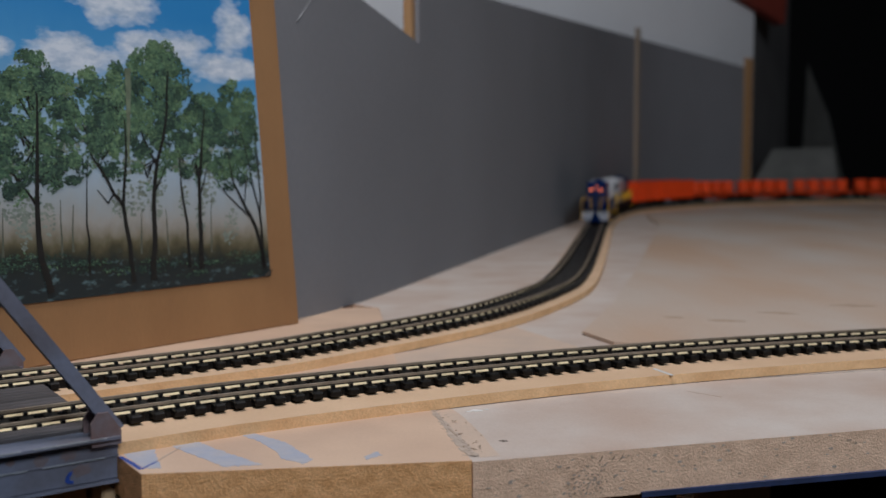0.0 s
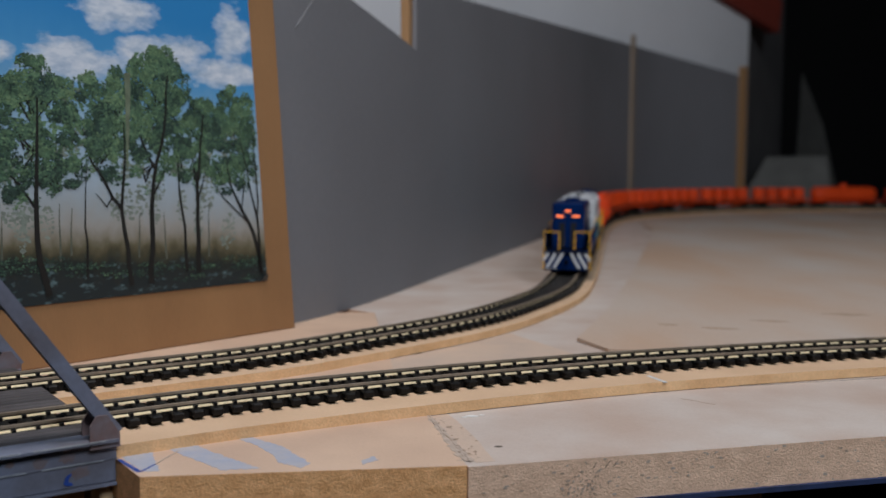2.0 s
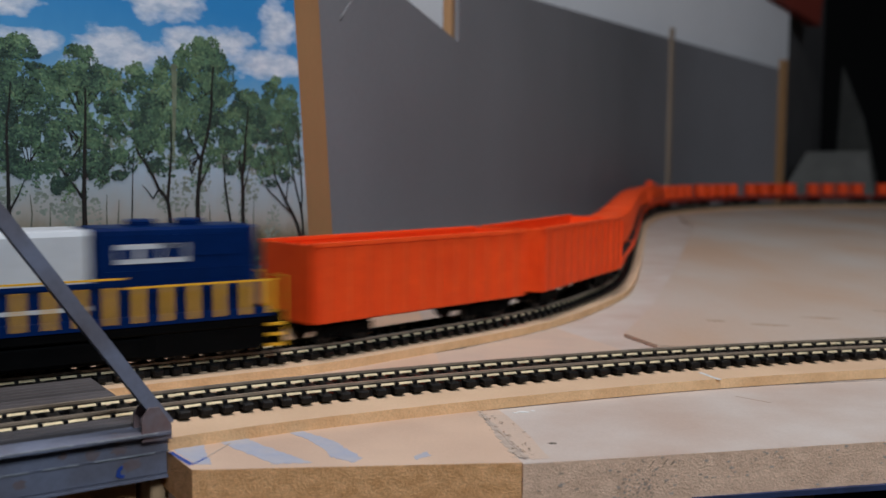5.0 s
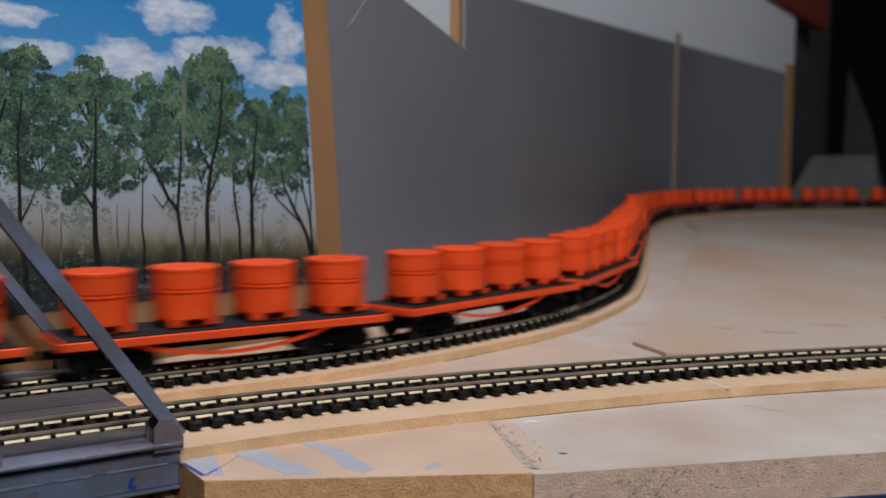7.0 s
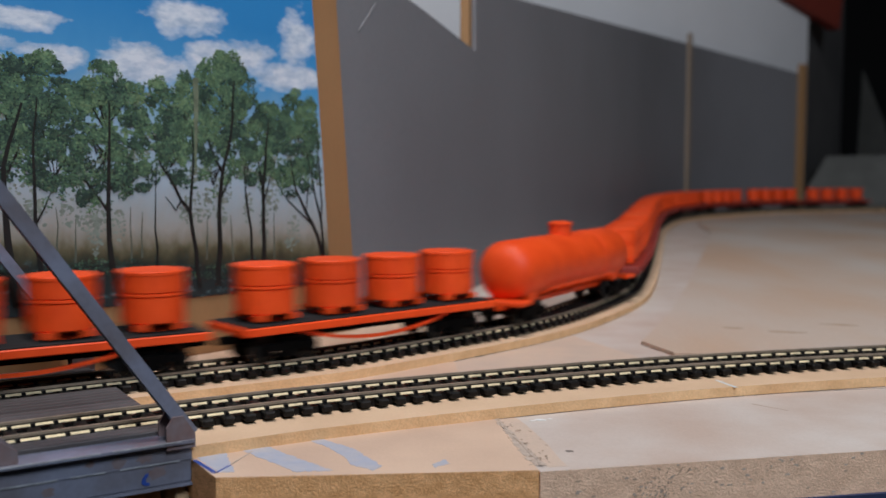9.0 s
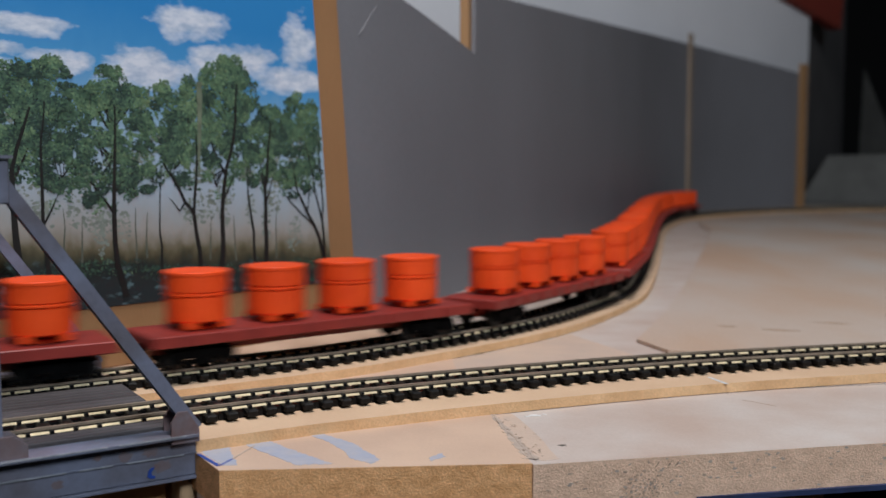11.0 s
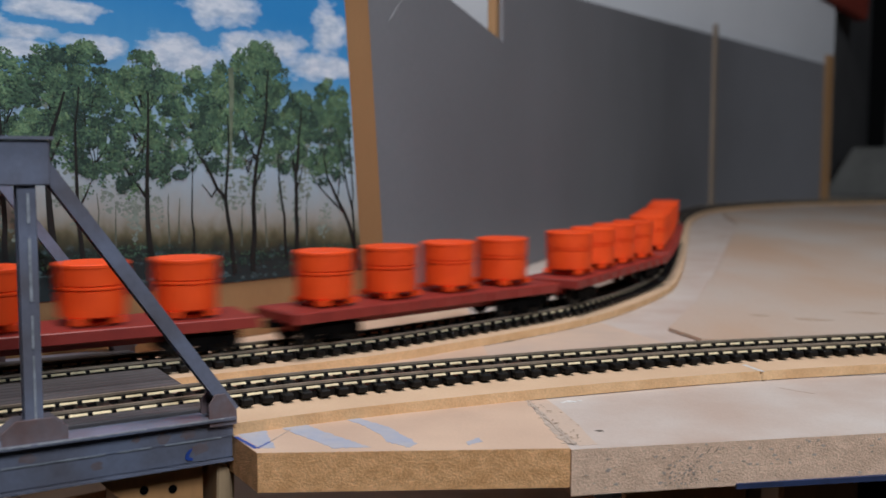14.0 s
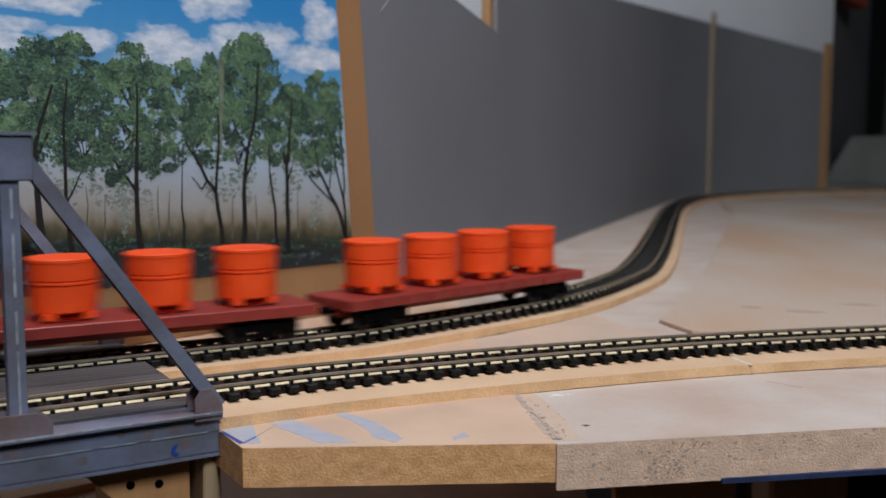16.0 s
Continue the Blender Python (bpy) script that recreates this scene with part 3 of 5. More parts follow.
    b = thing("wedge_block", bevelled(bm, 0.0006), TIMBER, "pale pointed wooden wedge beside the bridge end", "block")
    b.matrix_basis = m
    p = m @ Vector((panel * count - 0.01, -0.004, 0))
    b = thing("abutment_block", rbox(-0.007, 0.012, -0.11, 0.0, -0.95, -0.0075, 0.001), TIMBER, "tall timber support under the bridge end", "block")
    b.matrix_basis = Matrix.Translation((p.x, p.y, 0)) @ Matrix.Rotation(BRIDGE_DIR + math.pi, 4, "Z")


def lower_track():
    bm = bmesh.new()
    a, b = Vector((-0.621, 0.103, -0.083)), Vector((0.005, 0.6775, -0.083))
    d = (b - a).normalized()
    n = Vector((-d.y, d.x, 0))
    bed = bmesh.new()
    beam(bed, a + Vector((0, 0, 0.0018)), b + Vector((0, 0, 0.0018)), 0.064, 0.0036)
    thing("roadbed_3", bed, ROADBED, "pale roadbed strip on the lower board", kind="structure")
    root = empty("track_3", Matrix(), "black track on the lower board under the bridge", "track")
    root["kind"] = "structure"
    z = Vector((0, 0, 0.0036))
    for e in (-0.00825, 0.00825):
        r = bmesh.new()
        beam(r, a + n * e + z + Vector((0, 0, 0.0036)), b + n * e + z + Vector((0, 0, 0.0036)), 0.0012, 0.0026)
        part("rail", r, RAIL, root)
    k = 0.0
    while k < (b - a).length:
        p = a + d * k + z
        beam(bm, p - n * 0.0148 + Vector((0, 0, 0.0011)), p + n * 0.0148 + Vector((0, 0, 0.0011)), 0.0032, 0.0022)
        k += TIE_PITCH
    tagged(part("ties_beyond", bm, TIE, root), kind="stuff")


# ---- marks and wear on the boards ----
def patch(name, pts, z, mat, label, category):
    bm = bmesh.new()
    lo, hi = [bm.verts.new((x, y, z)) for x, y in pts], [bm.verts.new((x, y, z + 0.00006)) for x, y in pts]
    bm.faces.new(hi)
    for i in range(len(pts)):
        bm.faces.new((lo[i], lo[(i + 1) % len(pts)], hi[(i + 1) % len(pts)], hi[i]))
    return thing(name, bm, mat, label, category)


def blot(name, x, y, z, rx, ry, mat, label, category, seed, turn=0.0):
    rnd = random.Random(seed)
    pts = []
    for k in range(18):
        a = 2 * math.pi * k / 18
        r = rnd.uniform(0.6, 1.1)
        u, v = rx * r * math.cos(a), ry * r * math.sin(a)
        pts.append((x + u * math.cos(turn) - v * math.sin(turn), y + u * math.sin(turn) + v * math.cos(turn)))
    return patch(name, pts, z, mat, label, category)


def stroke(name, a, b, w, z, mat, label, category):
    a, b = Vector((*a, 0)), Vector((*b, 0))
    n = (b - a).normalized().cross(Vector((0, 0, 1))) * w / 2
    return patch(name, [tuple((p + q)[:2]) for p, q in ((a, n), (b, n), (b, -n), (a, -n))], z, mat, label, category)


def marks():
    smear = "pale blue paint smear on the fibreboard"
    rag = random.Random(31)

    def smeared(pts):
        """A brushed patch with a ragged outline."""
        ring = []
        for (ax, ay), (bx, by) in zip(pts, pts[1:] + pts[:1]):
            n = max(2, int(math.hypot(bx - ax, by - ay) / 0.0011))
            ring += [(ax + (bx - ax) * k / n + rag.uniform(-0.0003, 0.0003), ay + (by - ay) * k / n + rag.uniform(-0.0005, 0.0005)) for k in range(n)]
        patch("paint_smear", ring, 0.0, BLUE_INK, smear, "paint smear")
    smeared([(-0.0765, 0.2827), (-0.070, 0.2873), (-0.0551, 0.2722), (-0.0418, 0.2600), (-0.0521, 0.2585), (-0.0647, 0.2706)])
    smeared([(-0.0579, 0.2934), (-0.0530, 0.2945), (-0.0387, 0.2815), (-0.0285, 0.2650), (-0.0305, 0.2605), (-0.0377, 0.2659), (-0.040, 0.2725), (-0.047, 0.283)])
    smeared([(-0.0147, 0.2675), (-0.011, 0.2725), (-0.0095, 0.2690), (-0.0132, 0.2645)])
    smeared([(-0.0855, 0.2735), (-0.0775, 0.2790), (-0.0740, 0.2690), (-0.0690, 0.2570), (-0.0735, 0.2568), (-0.0815, 0.2670)])
    stroke("pen_line", (-0.0835, 0.2675), (-0.0744, 0.2563), 0.0013, 0.00008, BLUE_LINE, "dark blue pen line on the fibreboard", "pen line")
    stroke("pen_line", (-0.0741, 0.2563), (-0.0721, 0.2632), 0.0006, 0.00008, BLUE_LINE, "thin blue pen line on the fibreboard", "pen line")
    stroke("pen_line", (-0.0721, 0.2632), (-0.0690, 0.2774), 0.0005, 0.00008, SMUDGE, "thin pencil line on the fibreboard", "pencil line")
    stroke("pencil_line", (0.066, 0.3515), (0.11, 0.3655), 0.0005, -0.0003, GREY_BOX, "grey pencil line along the roadbed", "pencil line")
    stroke("pencil_line", (0.11, 0.3655), (0.20, 0.389), 0.0005, -0.0003, GREY_BOX, "grey pencil line along the roadbed", "pencil line")
    stroke("pencil_line", (0.097, 0.348), (0.107, 0.339), 0.0005, -0.0003, STAIN, "faint scratch on the painted table", "scratch")
    for i, (x, y, r) in enumerate(((0.019, 0.321, 0.0022), (0.0165, 0.3195, 0.0011), (0.0225, 0.3225, 0.0009))):
        blot("glue_blob", x, y, -0.0003, r, r * 0.7, GLUE, "dried white glue on the table", "glue", i)
    stroke("roadbed_seam", (0.0935, 0.3575), (0.089, 0.3700), 0.0016, BED, GLUE, "pale filler over a seam of the roadbed", "filler")
    stroke("roadbed_gap", (-0.045, 0.3985), (0.0, 0.4345), 0.0006, 0.0, DIRT, "dark gap beside the roadbed strip", "gap")
    blot("dark_spot", 0.026, 0.284, -0.0003, 0.0014, 0.001, DIRT, "dark spot on the painted table", "spot", 11)
    blot("dark_spot", 0.0615, 0.3525, -0.0002, 0.0034, 0.0012, DIRT, "dark knot hole beside the roadbed", "spot", 12, 0.3)
    ring = [(0.0035, 0.326), (0.0105, 0.3245), (0.0135, 0.315), (0.0165, 0.303), (0.0195, 0.290), (0.0225, 0.279), (0.0245, 0.2690), (0.0180, 0.2672), (0.0145, 0.281), (0.010, 0.299)]
    patch("bare_strip", [(x + rag.uniform(-0.0008, 0.0008), y) for x, y in ring], -0.0003, BARE, "bare unpainted strip of the table beside the joint", "bare strip")
    ring = [tuple(NEAR.side(q, 0.0245)) for q in np.arange(0.085, 0.215, 0.013)] + [tuple(FAR.side(q, -0.0210)) for q in np.arange(0.20, 0.055, -0.013)]
    patch("bare_strip", ring, -0.0003, BARE, "bare tan strip of the table between the two tracks", "bare strip")
    ring = []
    for side in (-1, 1):                       # a ragged grey smear of filler that widens towards the cut edge
        for k in np.linspace(0.02, 0.98, 34)[::-side]:
            w = 0.0009 + 0.0022 * k if side < 0 else 0.0008 + 0.0012 * k
            ring.append((0.0033 + 0.0137 * k + side * w * rag.uniform(0.35, 1.25), 0.3250 - 0.0580 * k + rag.uniform(-0.0004, 0.0004)))
    patch("joint_smudge", ring, 0.0, SMUDGE, "grey dirty filler along the joint of the boards", "filler")
    crack = [(0.0030, 0.3255), (0.0052, 0.3170), (0.0066, 0.3105), (0.0086, 0.3030), (0.0100, 0.2955), (0.0123, 0.2880), (0.0136, 0.2810), (0.0160, 0.2730), (0.0172, 0.2675)]
    for k, (q, r) in enumerate(zip(crack, crack[1:])):
        stroke("joint_crack", q, r, (0.0004, 0.0007, 0.0003, 0.0008)[k % 4], 0.00012 + 0.000003 * k, SMUDGE if k % 4 else STAIN, "dirty crack along the joint of the boards", "crack")
    bm = bmesh.new()
    beam(bm, (0.066, 0.2760, -0.01405), (0.302, 0.3340, -0.01405), 0.0014, 0.0016)
    thing("blue_tape", bm, TAPE, "strip of dull blue masking tape under the table edge", "tape")
    edge = random.Random(9)
    chips = bmesh.new()
    for (ax, ay), (bx, by), n in (((0.0172, 0.2632), (0.143, 0.296), 80), ((0.143, 0.296), (0.30, 0.334), 50)):
        d = Vector((bx - ax, by - ay, 0))
        out = Vector((d.y, -d.x, 0)).normalized() * 0.00005
        along = d.normalized()
        for _ in range(n):
            c = Vector((ax, ay, -0.0008 - 0.0128 * edge.random())) + d * edge.uniform(0.02, 0.98) + out
            r, k = edge.uniform(0.0002, 0.0006), edge.uniform(0.35, 0.9)
            v = []
            for q in range(7):
                a, w = -q * 2 * math.pi / 7, r * edge.uniform(0.6, 1.3)
                p = c + along * w * 1.5 * math.cos(a)
                p.z = min(-0.0006, max(-0.0137, p.z + w * k * math.sin(a)))
                v.append(chips.verts.new(p))
            chips.faces.new(v).material_index = edge.choice((1, 2, 2, 2))
    d = Vector((0.143 - 0.0172, 0.296 - 0.2632, 0)).normalized()
    out = Vector((d.y, -d.x, 0)) * 0.00007
    for _ in range(110):                       # a dark stain in the cut edge, and two short saw marks above it
        u, h = edge.gauss(0.0345, 0.0035), -0.0085 + edge.gauss(0, 0.0026)
        if not -0.0132 < h < -0.0012:
            continue
        c, r = Vector((0.0172, 0.2632, h)) + d * u + out, edge.uniform(0.0001, 0.00032)
        chips.faces.new([chips.verts.new(c + d * r * 1.3 * math.cos(-q * 1.05) + Vector((0, 0, r * math.sin(-q * 1.05)))) for q in range(6)]).material_index = edge.choice((1, 1, 2))
    for u in (0.0385, 0.0425, 0.0450):
        c = Vector((0.0172, 0.2632, -0.0012)) + d * u + out
        chips.faces.new([chips.verts.new(c + d * x + Vector((0, 0, z))) for x, z in ((0, 0), (-0.0006, -0.0006), (-0.0019, -0.0024), (-0.0011, -0.0018))]).material_index = 0
    thing("edge_chips", chips, (BROWN_SPECK, STAIN, SMUDGE), "chips and dark crumbs in the rough table edge", kind="stuff")
    rnd = random.Random(5)
    for i in range(40):
        k = rnd.random()
        x, y = 0.0035 + 0.0138 * k + rnd.gauss(0.001, 0.0022), 0.325 - 0.056 * k
        blot("joint_dirt", x, y, 0.00016 + 0.000002 * i, rnd.uniform(0.0002, 0.0006), rnd.uniform(0.0002, 0.0006), rnd.choice((BROWN_SPECK, SMUDGE, STAIN, STAIN, STAIN)), "crumb of dirt along the joint", "dirt", 20 + i)
    for i, (x, y, rx, ry) in enumerate(((0.129, 0.509, 0.006, 0.004), (0.153, 0.498, 0.012, 0.004), (0.188, 0.523, 0.010, 0.004), (0.24, 0.55, 0.014, 0.005))):
        blot("stain", x, y, 0.0016, rx, ry, STAIN, "faint brown stain on the plywood sheet", "stain", 60 + i, -0.3)


# ---- the picture board ----
def picture():
    lean, yaw = radians(0.5), radians(50)
    m = Matrix.Translation((-0.066, 0.504, 0.0)) @ Matrix.Rotation(yaw + math.pi, 4, "Z") @ Matrix.Rotation(lean, 4, "X")
    # local x runs along the board from its right end, y points to the camera, z up the board
    def upright(u0, slope, u1, v0, v1, y0, y1):
        """A panel whose right edge runs off true by slope."""
        b = bmesh.new()
        lo, hi = [[b.verts.new((x, y, z)) for x, z in ((u0 + slope * v0, v0), (u1, v0), (u1, v1), (u0 + slope * v1, v1))] for y in (y0, y1)]
        b.faces.new(lo), b.faces.new(hi[::-1])
        for k in range(4):
            b.faces.new((lo[k], lo[(k + 1) % 4], hi[(k + 1) % 4], hi[k]))
        return b
    board = thing("picture_board", bevelled(upright(0.002, 0.07, 0.48, 0.0, 0.33, -0.006, 0.0), 0.0006), BOARD, "brown fibreboard leaning back, with a landscape print stuck on it", "board")
    board.matrix_basis = m
    pm = bpy.data.materials.new("printed_sky")
    pm.use_nodes = True
    t = pm.node_tree
    b = t.nodes["Principled BSDF"]
    b.inputs["Roughness"].default_value = 0.45
    co, sep = t.nodes.new("ShaderNodeTexCoord"), t.nodes.new("ShaderNodeSeparateXYZ")
    t.links.new(co.outputs["Object"], sep.inputs[0])

    def calc(kind, x, y, z=0.0):
        n = t.nodes.new("ShaderNodeMath")
        n.operation = kind
        for k, v in enumerate((x, y, z)):
            if isinstance(v, (int, float)):
                n.inputs[k].default_value = v
            else:
                t.links.new(v, n.inputs[k])
        return n.outputs[0]

    def ramp_of(value, rows):
        r = t.nodes.new("ShaderNodeValToRGB")
        e = r.color_ramp.elements
        e[0].position, e[0].color = rows[0][0], (*rows[0][1], 1)
        e[1].position, e[1].color = rows[-1][0], (*rows[-1][1], 1)
        for pos, c in rows[1:-1]:
            e.new(pos).color = (*c, 1)
        t.links.new(value, r.inputs[0])
        return r.outputs[0]

    def noise_of(scale, detail, stretch, rough=0.5):
        n, mp = t.nodes.new("ShaderNodeTexNoise"), t.nodes.new("ShaderNodeMapping")
        mp.inputs["Scale"].default_value = stretch
        n.inputs["Scale"].default_value, n.inputs["Detail"].default_value, n.inputs["Roughness"].default_value = scale, detail, rough
        t.links.new(co.outputs["Object"], mp.inputs["Vector"])
        t.links.new(mp.outputs[0], n.inputs["Vector"])
        return n.outputs[0]

    # dark water, a brown bank that climbs to one side, mist, then the blue
    height = calc("MULTIPLY_ADD", sep.outputs[0], -0.06, sep.outputs[2])
    height = calc("MULTIPLY_ADD", noise_of(90, 5, (1.6, 1, 1)), 0.012, height)
    height = calc("MULTIPLY_ADD", calc("SUBTRACT", height, 0.0221), 1 / 0.18, 0.0)
    ground = ramp_of(height, [(0.05, (0.018, 0.026, 0.028)), (0.105, (0.022, 0.028, 0.024)), (0.128, (0.060, 0.056, 0.032)), (0.145, (0.125, 0.108, 0.062)), (0.165, (0.24, 0.215, 0.165)), (0.20, (0.34, 0.325, 0.295)),
                              (0.25, (0.35, 0.39, 0.41)), (0.32, (0.37, 0.46, 0.54)), (0.46, (0.26, 0.42, 0.56)), (0.58, (0.07, 0.30, 0.58)), (0.72, (0.028, 0.225, 0.52))])
    glints = calc("MULTIPLY", ramp_of(noise_of(120, 4, (1, 1, 2.2), 0.65), [(0.56, (0, 0, 0)), (0.68, (1, 1, 1))]), ramp_of(height, [(0.10, (1, 1, 1)), (0.13, (0, 0, 0))]))
    wet = t.nodes.new("ShaderNodeMix")
    wet.data_type = "RGBA"
    t.links.new(glints, wet.inputs[0])
    t.links.new(ground, wet.inputs[6])
    wet.inputs[7].default_value = (0.10, 0.16, 0.17, 1)
    # heaps of cloud: middle, half width, half height
    cover = None
    for cu, cv, ru, rv in ((0.124, 0.1275, 0.024, 0.0085), (0.162, 0.1285, 0.016, 0.0045), (0.192, 0.1320, 0.012, 0.003), (0.194, 0.1255, 0.012, 0.004), (0.103, 0.1500, 0.019, 0.0075),
                           (0.073, 0.1360, 0.016, 0.0070), (0.047, 0.1280, 0.021, 0.0065), (0.040, 0.1470, 0.010, 0.0120), (0.089, 0.1340, 0.014, 0.0070), (0.178, 0.1420, 0.020, 0.0040), (0.225, 0.134, 0.022, 0.007), (0.265, 0.146, 0.03, 0.009), (0.34, 0.132, 0.04, 0.009), (0.42, 0.145, 0.03, 0.01), (0.12, 0.185, 0.05, 0.012), (0.28, 0.20, 0.06, 0.015)):
        x = calc("MULTIPLY", calc("SUBTRACT", sep.outputs[0], cu), 1 / ru)
        z = calc("MULTIPLY", calc("SUBTRACT", sep.outputs[2], cv), 1 / rv)
        d = calc("SUBTRACT", 1.0, calc("SQRT", calc("MULTIPLY_ADD", x, x, calc("MULTIPLY", z, z)), 0.0))
        cover = d if cover is None else calc("MAXIMUM", cover, d)
    puff = calc("MULTIPLY_ADD", calc("SUBTRACT", noise_of(75, 7, (0.8, 1, 1.5), 0.58), 0.42), 2.2, cover)
    cloud = ramp_of(puff, [(0.0, (0, 0, 0)), (0.15, (0.42, 0.42, 0.42)), (0.55, (1, 1, 1))])
    mix = t.nodes.new("ShaderNodeMix")
    mix.data_type = "RGBA"
    t.links.new(cloud, mix.inputs[0])
    t.links.new(wet.outputs[2], mix.inputs[6])
    t.links.new(ramp_of(noise_of(150, 6, (0.7, 1, 1.6), 0.6), [(0.36, (0.40, 0.50, 0.63)), (0.60, (0.70, 0.74, 0.81))]), mix.inputs[7])
    t.links.new(mix.outputs[2], b.inputs["Base Color"])
    x0, x1, z0, z1 = 0.0205, 0.47, 0.0265, 0.32
    sheet_ob = part("landscape_print", upright(x0 - 0.0015, 0.07, x1, z0, z1, 0.0002, 0.0006), pm, board, "landscape print of green trees under a blue cloudy sky")
    # glare on the curled corner, put in as a paler triangle
    curl = bmesh.new()
    v = [curl.verts.new(q) for q in ((x0 + 0.0005, 0.0009, z0 + 0.0002), (x0 + 0.0060, 0.0008, z0 + 0.0002), (x0 + 0.0009, 0.0024, z0 + 0.0040))]
    curl.faces.new(v)
    bmesh.ops.solidify(curl, geom=curl.faces[:], thickness=0.0002)
    part("curled_corner", curl, GREY_BOX, sheet_ob, "curled lower corner, its glare put in as a pale patch")
    rnd = random.Random(7)
    bark = material("printed_bark", (0.016, 0.016, 0.015), 0.45, vary=0.1)
    faint = material("printed_far_stem", (0.115, 0.125, 0.095), 0.45, vary=0.1)
    pale = material("printed_pale_stem", (0.185, 0.225, 0.150), 0.45, vary=0.15, scale=200)
    greens = [material("printed_leaf", c, 0.45, vary=0.2, scale=300) for c in ((0.042, 0.078, 0.062), (0.082, 0.155, 0.098), (0.132, 0.235, 0.132), (0.205, 0.325, 0.170), (0.27, 0.315, 0.265))]
    trunks = leaves = None

    def limb(a, b2, w0, w1, y):
        d = Vector((b2[0] - a[0], b2[1] - a[1]))
        n = Vector((-d.y, d.x)).normalized()
        v = [trunks.verts.new((p[0] + n.x * w * s, y, p[1] + n.y * w * s)) for p, w, s in ((a, w0, 1), (a, w0, -1), (b2, w1, -1), (b2, w1, 1))]
        trunks.faces.new(v)

    def stem(pts, w, y=0.0011, crook=0.0005):
        """A trunk or bough through pts, a little crooked, thinning to its tip."""
        fine = []
        for (ax, az), (bx, bz) in zip(pts, pts[1:]):
            n = max(2, int(math.hypot(bx - ax, bz - az) / 0.007))
            fine += [(ax + (bx - ax) * k / n + rnd.uniform(-crook, crook) * (k > 0), az + (bz - az) * k / n) for k in range(n)]
        fine.append(pts[-1])
        n = len(fine) - 1
        for i in range(n):
            limb(fine[i], fine[i + 1], w * (1.15 - 0.85 * i / n), w * (1.15 - 0.85 * (i + 1) / n), y)
        return fine

    def clump(cx, cz, rx, rz, count, tone, depth=0.00068, big_leaf=1.0):
        for _ in range(count):
            a, r = rnd.uniform(0, 2 * math.pi), math.sqrt(rnd.random())
            x, z = cx + rx * r * math.cos(a), cz + rz * r * math.sin(a)
            if not (x0 + 0.07 * z < x < x1 - 0.002 and z < z1 - 0.003):
                continue
            s, y = big_leaf * rnd.uniform(0.00028, 0.00068), depth + rnd.random() * (0.0004 if big_leaf < 1.3 else 0.00006)
            k = rnd.uniform(0, 2 * math.pi)
            v = [leaves.verts.new((x + s * rnd.uniform(0.6, 1.2) * math.cos(k + q), y, z + s * rnd.uniform(0.5, 1.0) * math.sin(k + q))) for q in (0, 1.3, 2.6, 3.7, 5.0)]
            leaves.faces.new(v).material_index = 4 if tone > 3 else min(3, max(0, tone + rnd.choice((-1, 0, 0, 0, 1))))

    def crown(cu, cv, ru, rv, n, shade=0):
        """Tufts over a ragged crown: mottled light and dark, with holes that let the sky through."""
        for _ in range(int(n * 1.75)):
            a, r = rnd.uniform(0, 2 * math.pi), rnd.random() ** 0.6
            x, z = cu + ru * r * math.cos(a) * (1.2 - 0.14 * math.sin(a)), cv + rv * 1.08 * r * math.sin(a)
            low = (cv - z) / rv
            if noise.noise(Vector((x * 190, 3.7, z * 230))) < -0.26 + 0.30 * max(0.0, low) or (low > 0.2 and rnd.random() < 0.35):
                continue
            light = 1.25 + 2.6 * noise.noise(Vector((x * 120, 9.1, z * 150))) - 0.7 * low - 0.35 * shade + rnd.uniform(-0.5, 0.5)
            clump(x, z, rnd.uniform(0.0022, 0.0046), rnd.uniform(0.0016, 0.0036), 62, int(max(0, min(3, round(light)))), big_leaf=1.2)
        for _ in range(n // 8):                # loose sprays that hang below
            x, z = cu + ru * rnd.uniform(-1.1, 1.1), cv - rv * rnd.uniform(0.7, 1.25)
            clump(x, z, 0.0022, 0.0026, 22, rnd.choice((1, 2, 3)), big_leaf=1.0)

    def tree(stems, w, crowns, boughs=(), shade=0):
        nonlocal trunks, leaves
        trunks, leaves = bmesh.new(), bmesh.new()
        for k, pts in enumerate(stems):
            stem(pts, w * (1.0 if k == 0 else 0.7))
        for pts in boughs:
            stem(pts, w * 0.42, 0.00098)
        for cu, cv, ru, rv, n in crowns:
            crown(cu, cv, ru, rv, n, shade)
            for _ in range(5):                 # twigs that show through the leaves
                a = rnd.uniform(0.3, 2.8)
                limb((cu + rnd.uniform(-0.2, 0.2) * ru, cv - rv * rnd.uniform(0.1, 0.8)), (cu + ru * 0.8 * math.cos(a), cv + rv * 0.5 * math.sin(a)), w * 0.3, w * 0.12, 0.00088)
        part("printed_trunk", trunks, bark, sheet_ob)
        part("printed_crown", leaves, tuple(greens), sheet_ob)

    tree([[(0.0245, 0.031), (0.0296, 0.0511), (0.0367, 0.0628), (0.043, 0.0742), (0.046, 0.088)], [(0.0252, 0.031), (0.0275, 0.0596), (0.0327, 0.0797), (0.0378, 0.098)], [(0.0258, 0.031), (0.0272, 0.074), (0.0300, 0.1025)]], 0.0009,
         [(0.040, 0.103, 0.0095, 0.019, 46), (0.036, 0.088, 0.008, 0.012, 16), (0.047, 0.080, 0.006, 0.008, 8)], [[(0.0313, 0.0555), (0.0474, 0.0687), (0.0542, 0.0771)], [(0.0367, 0.0628), (0.0345, 0.082)]])
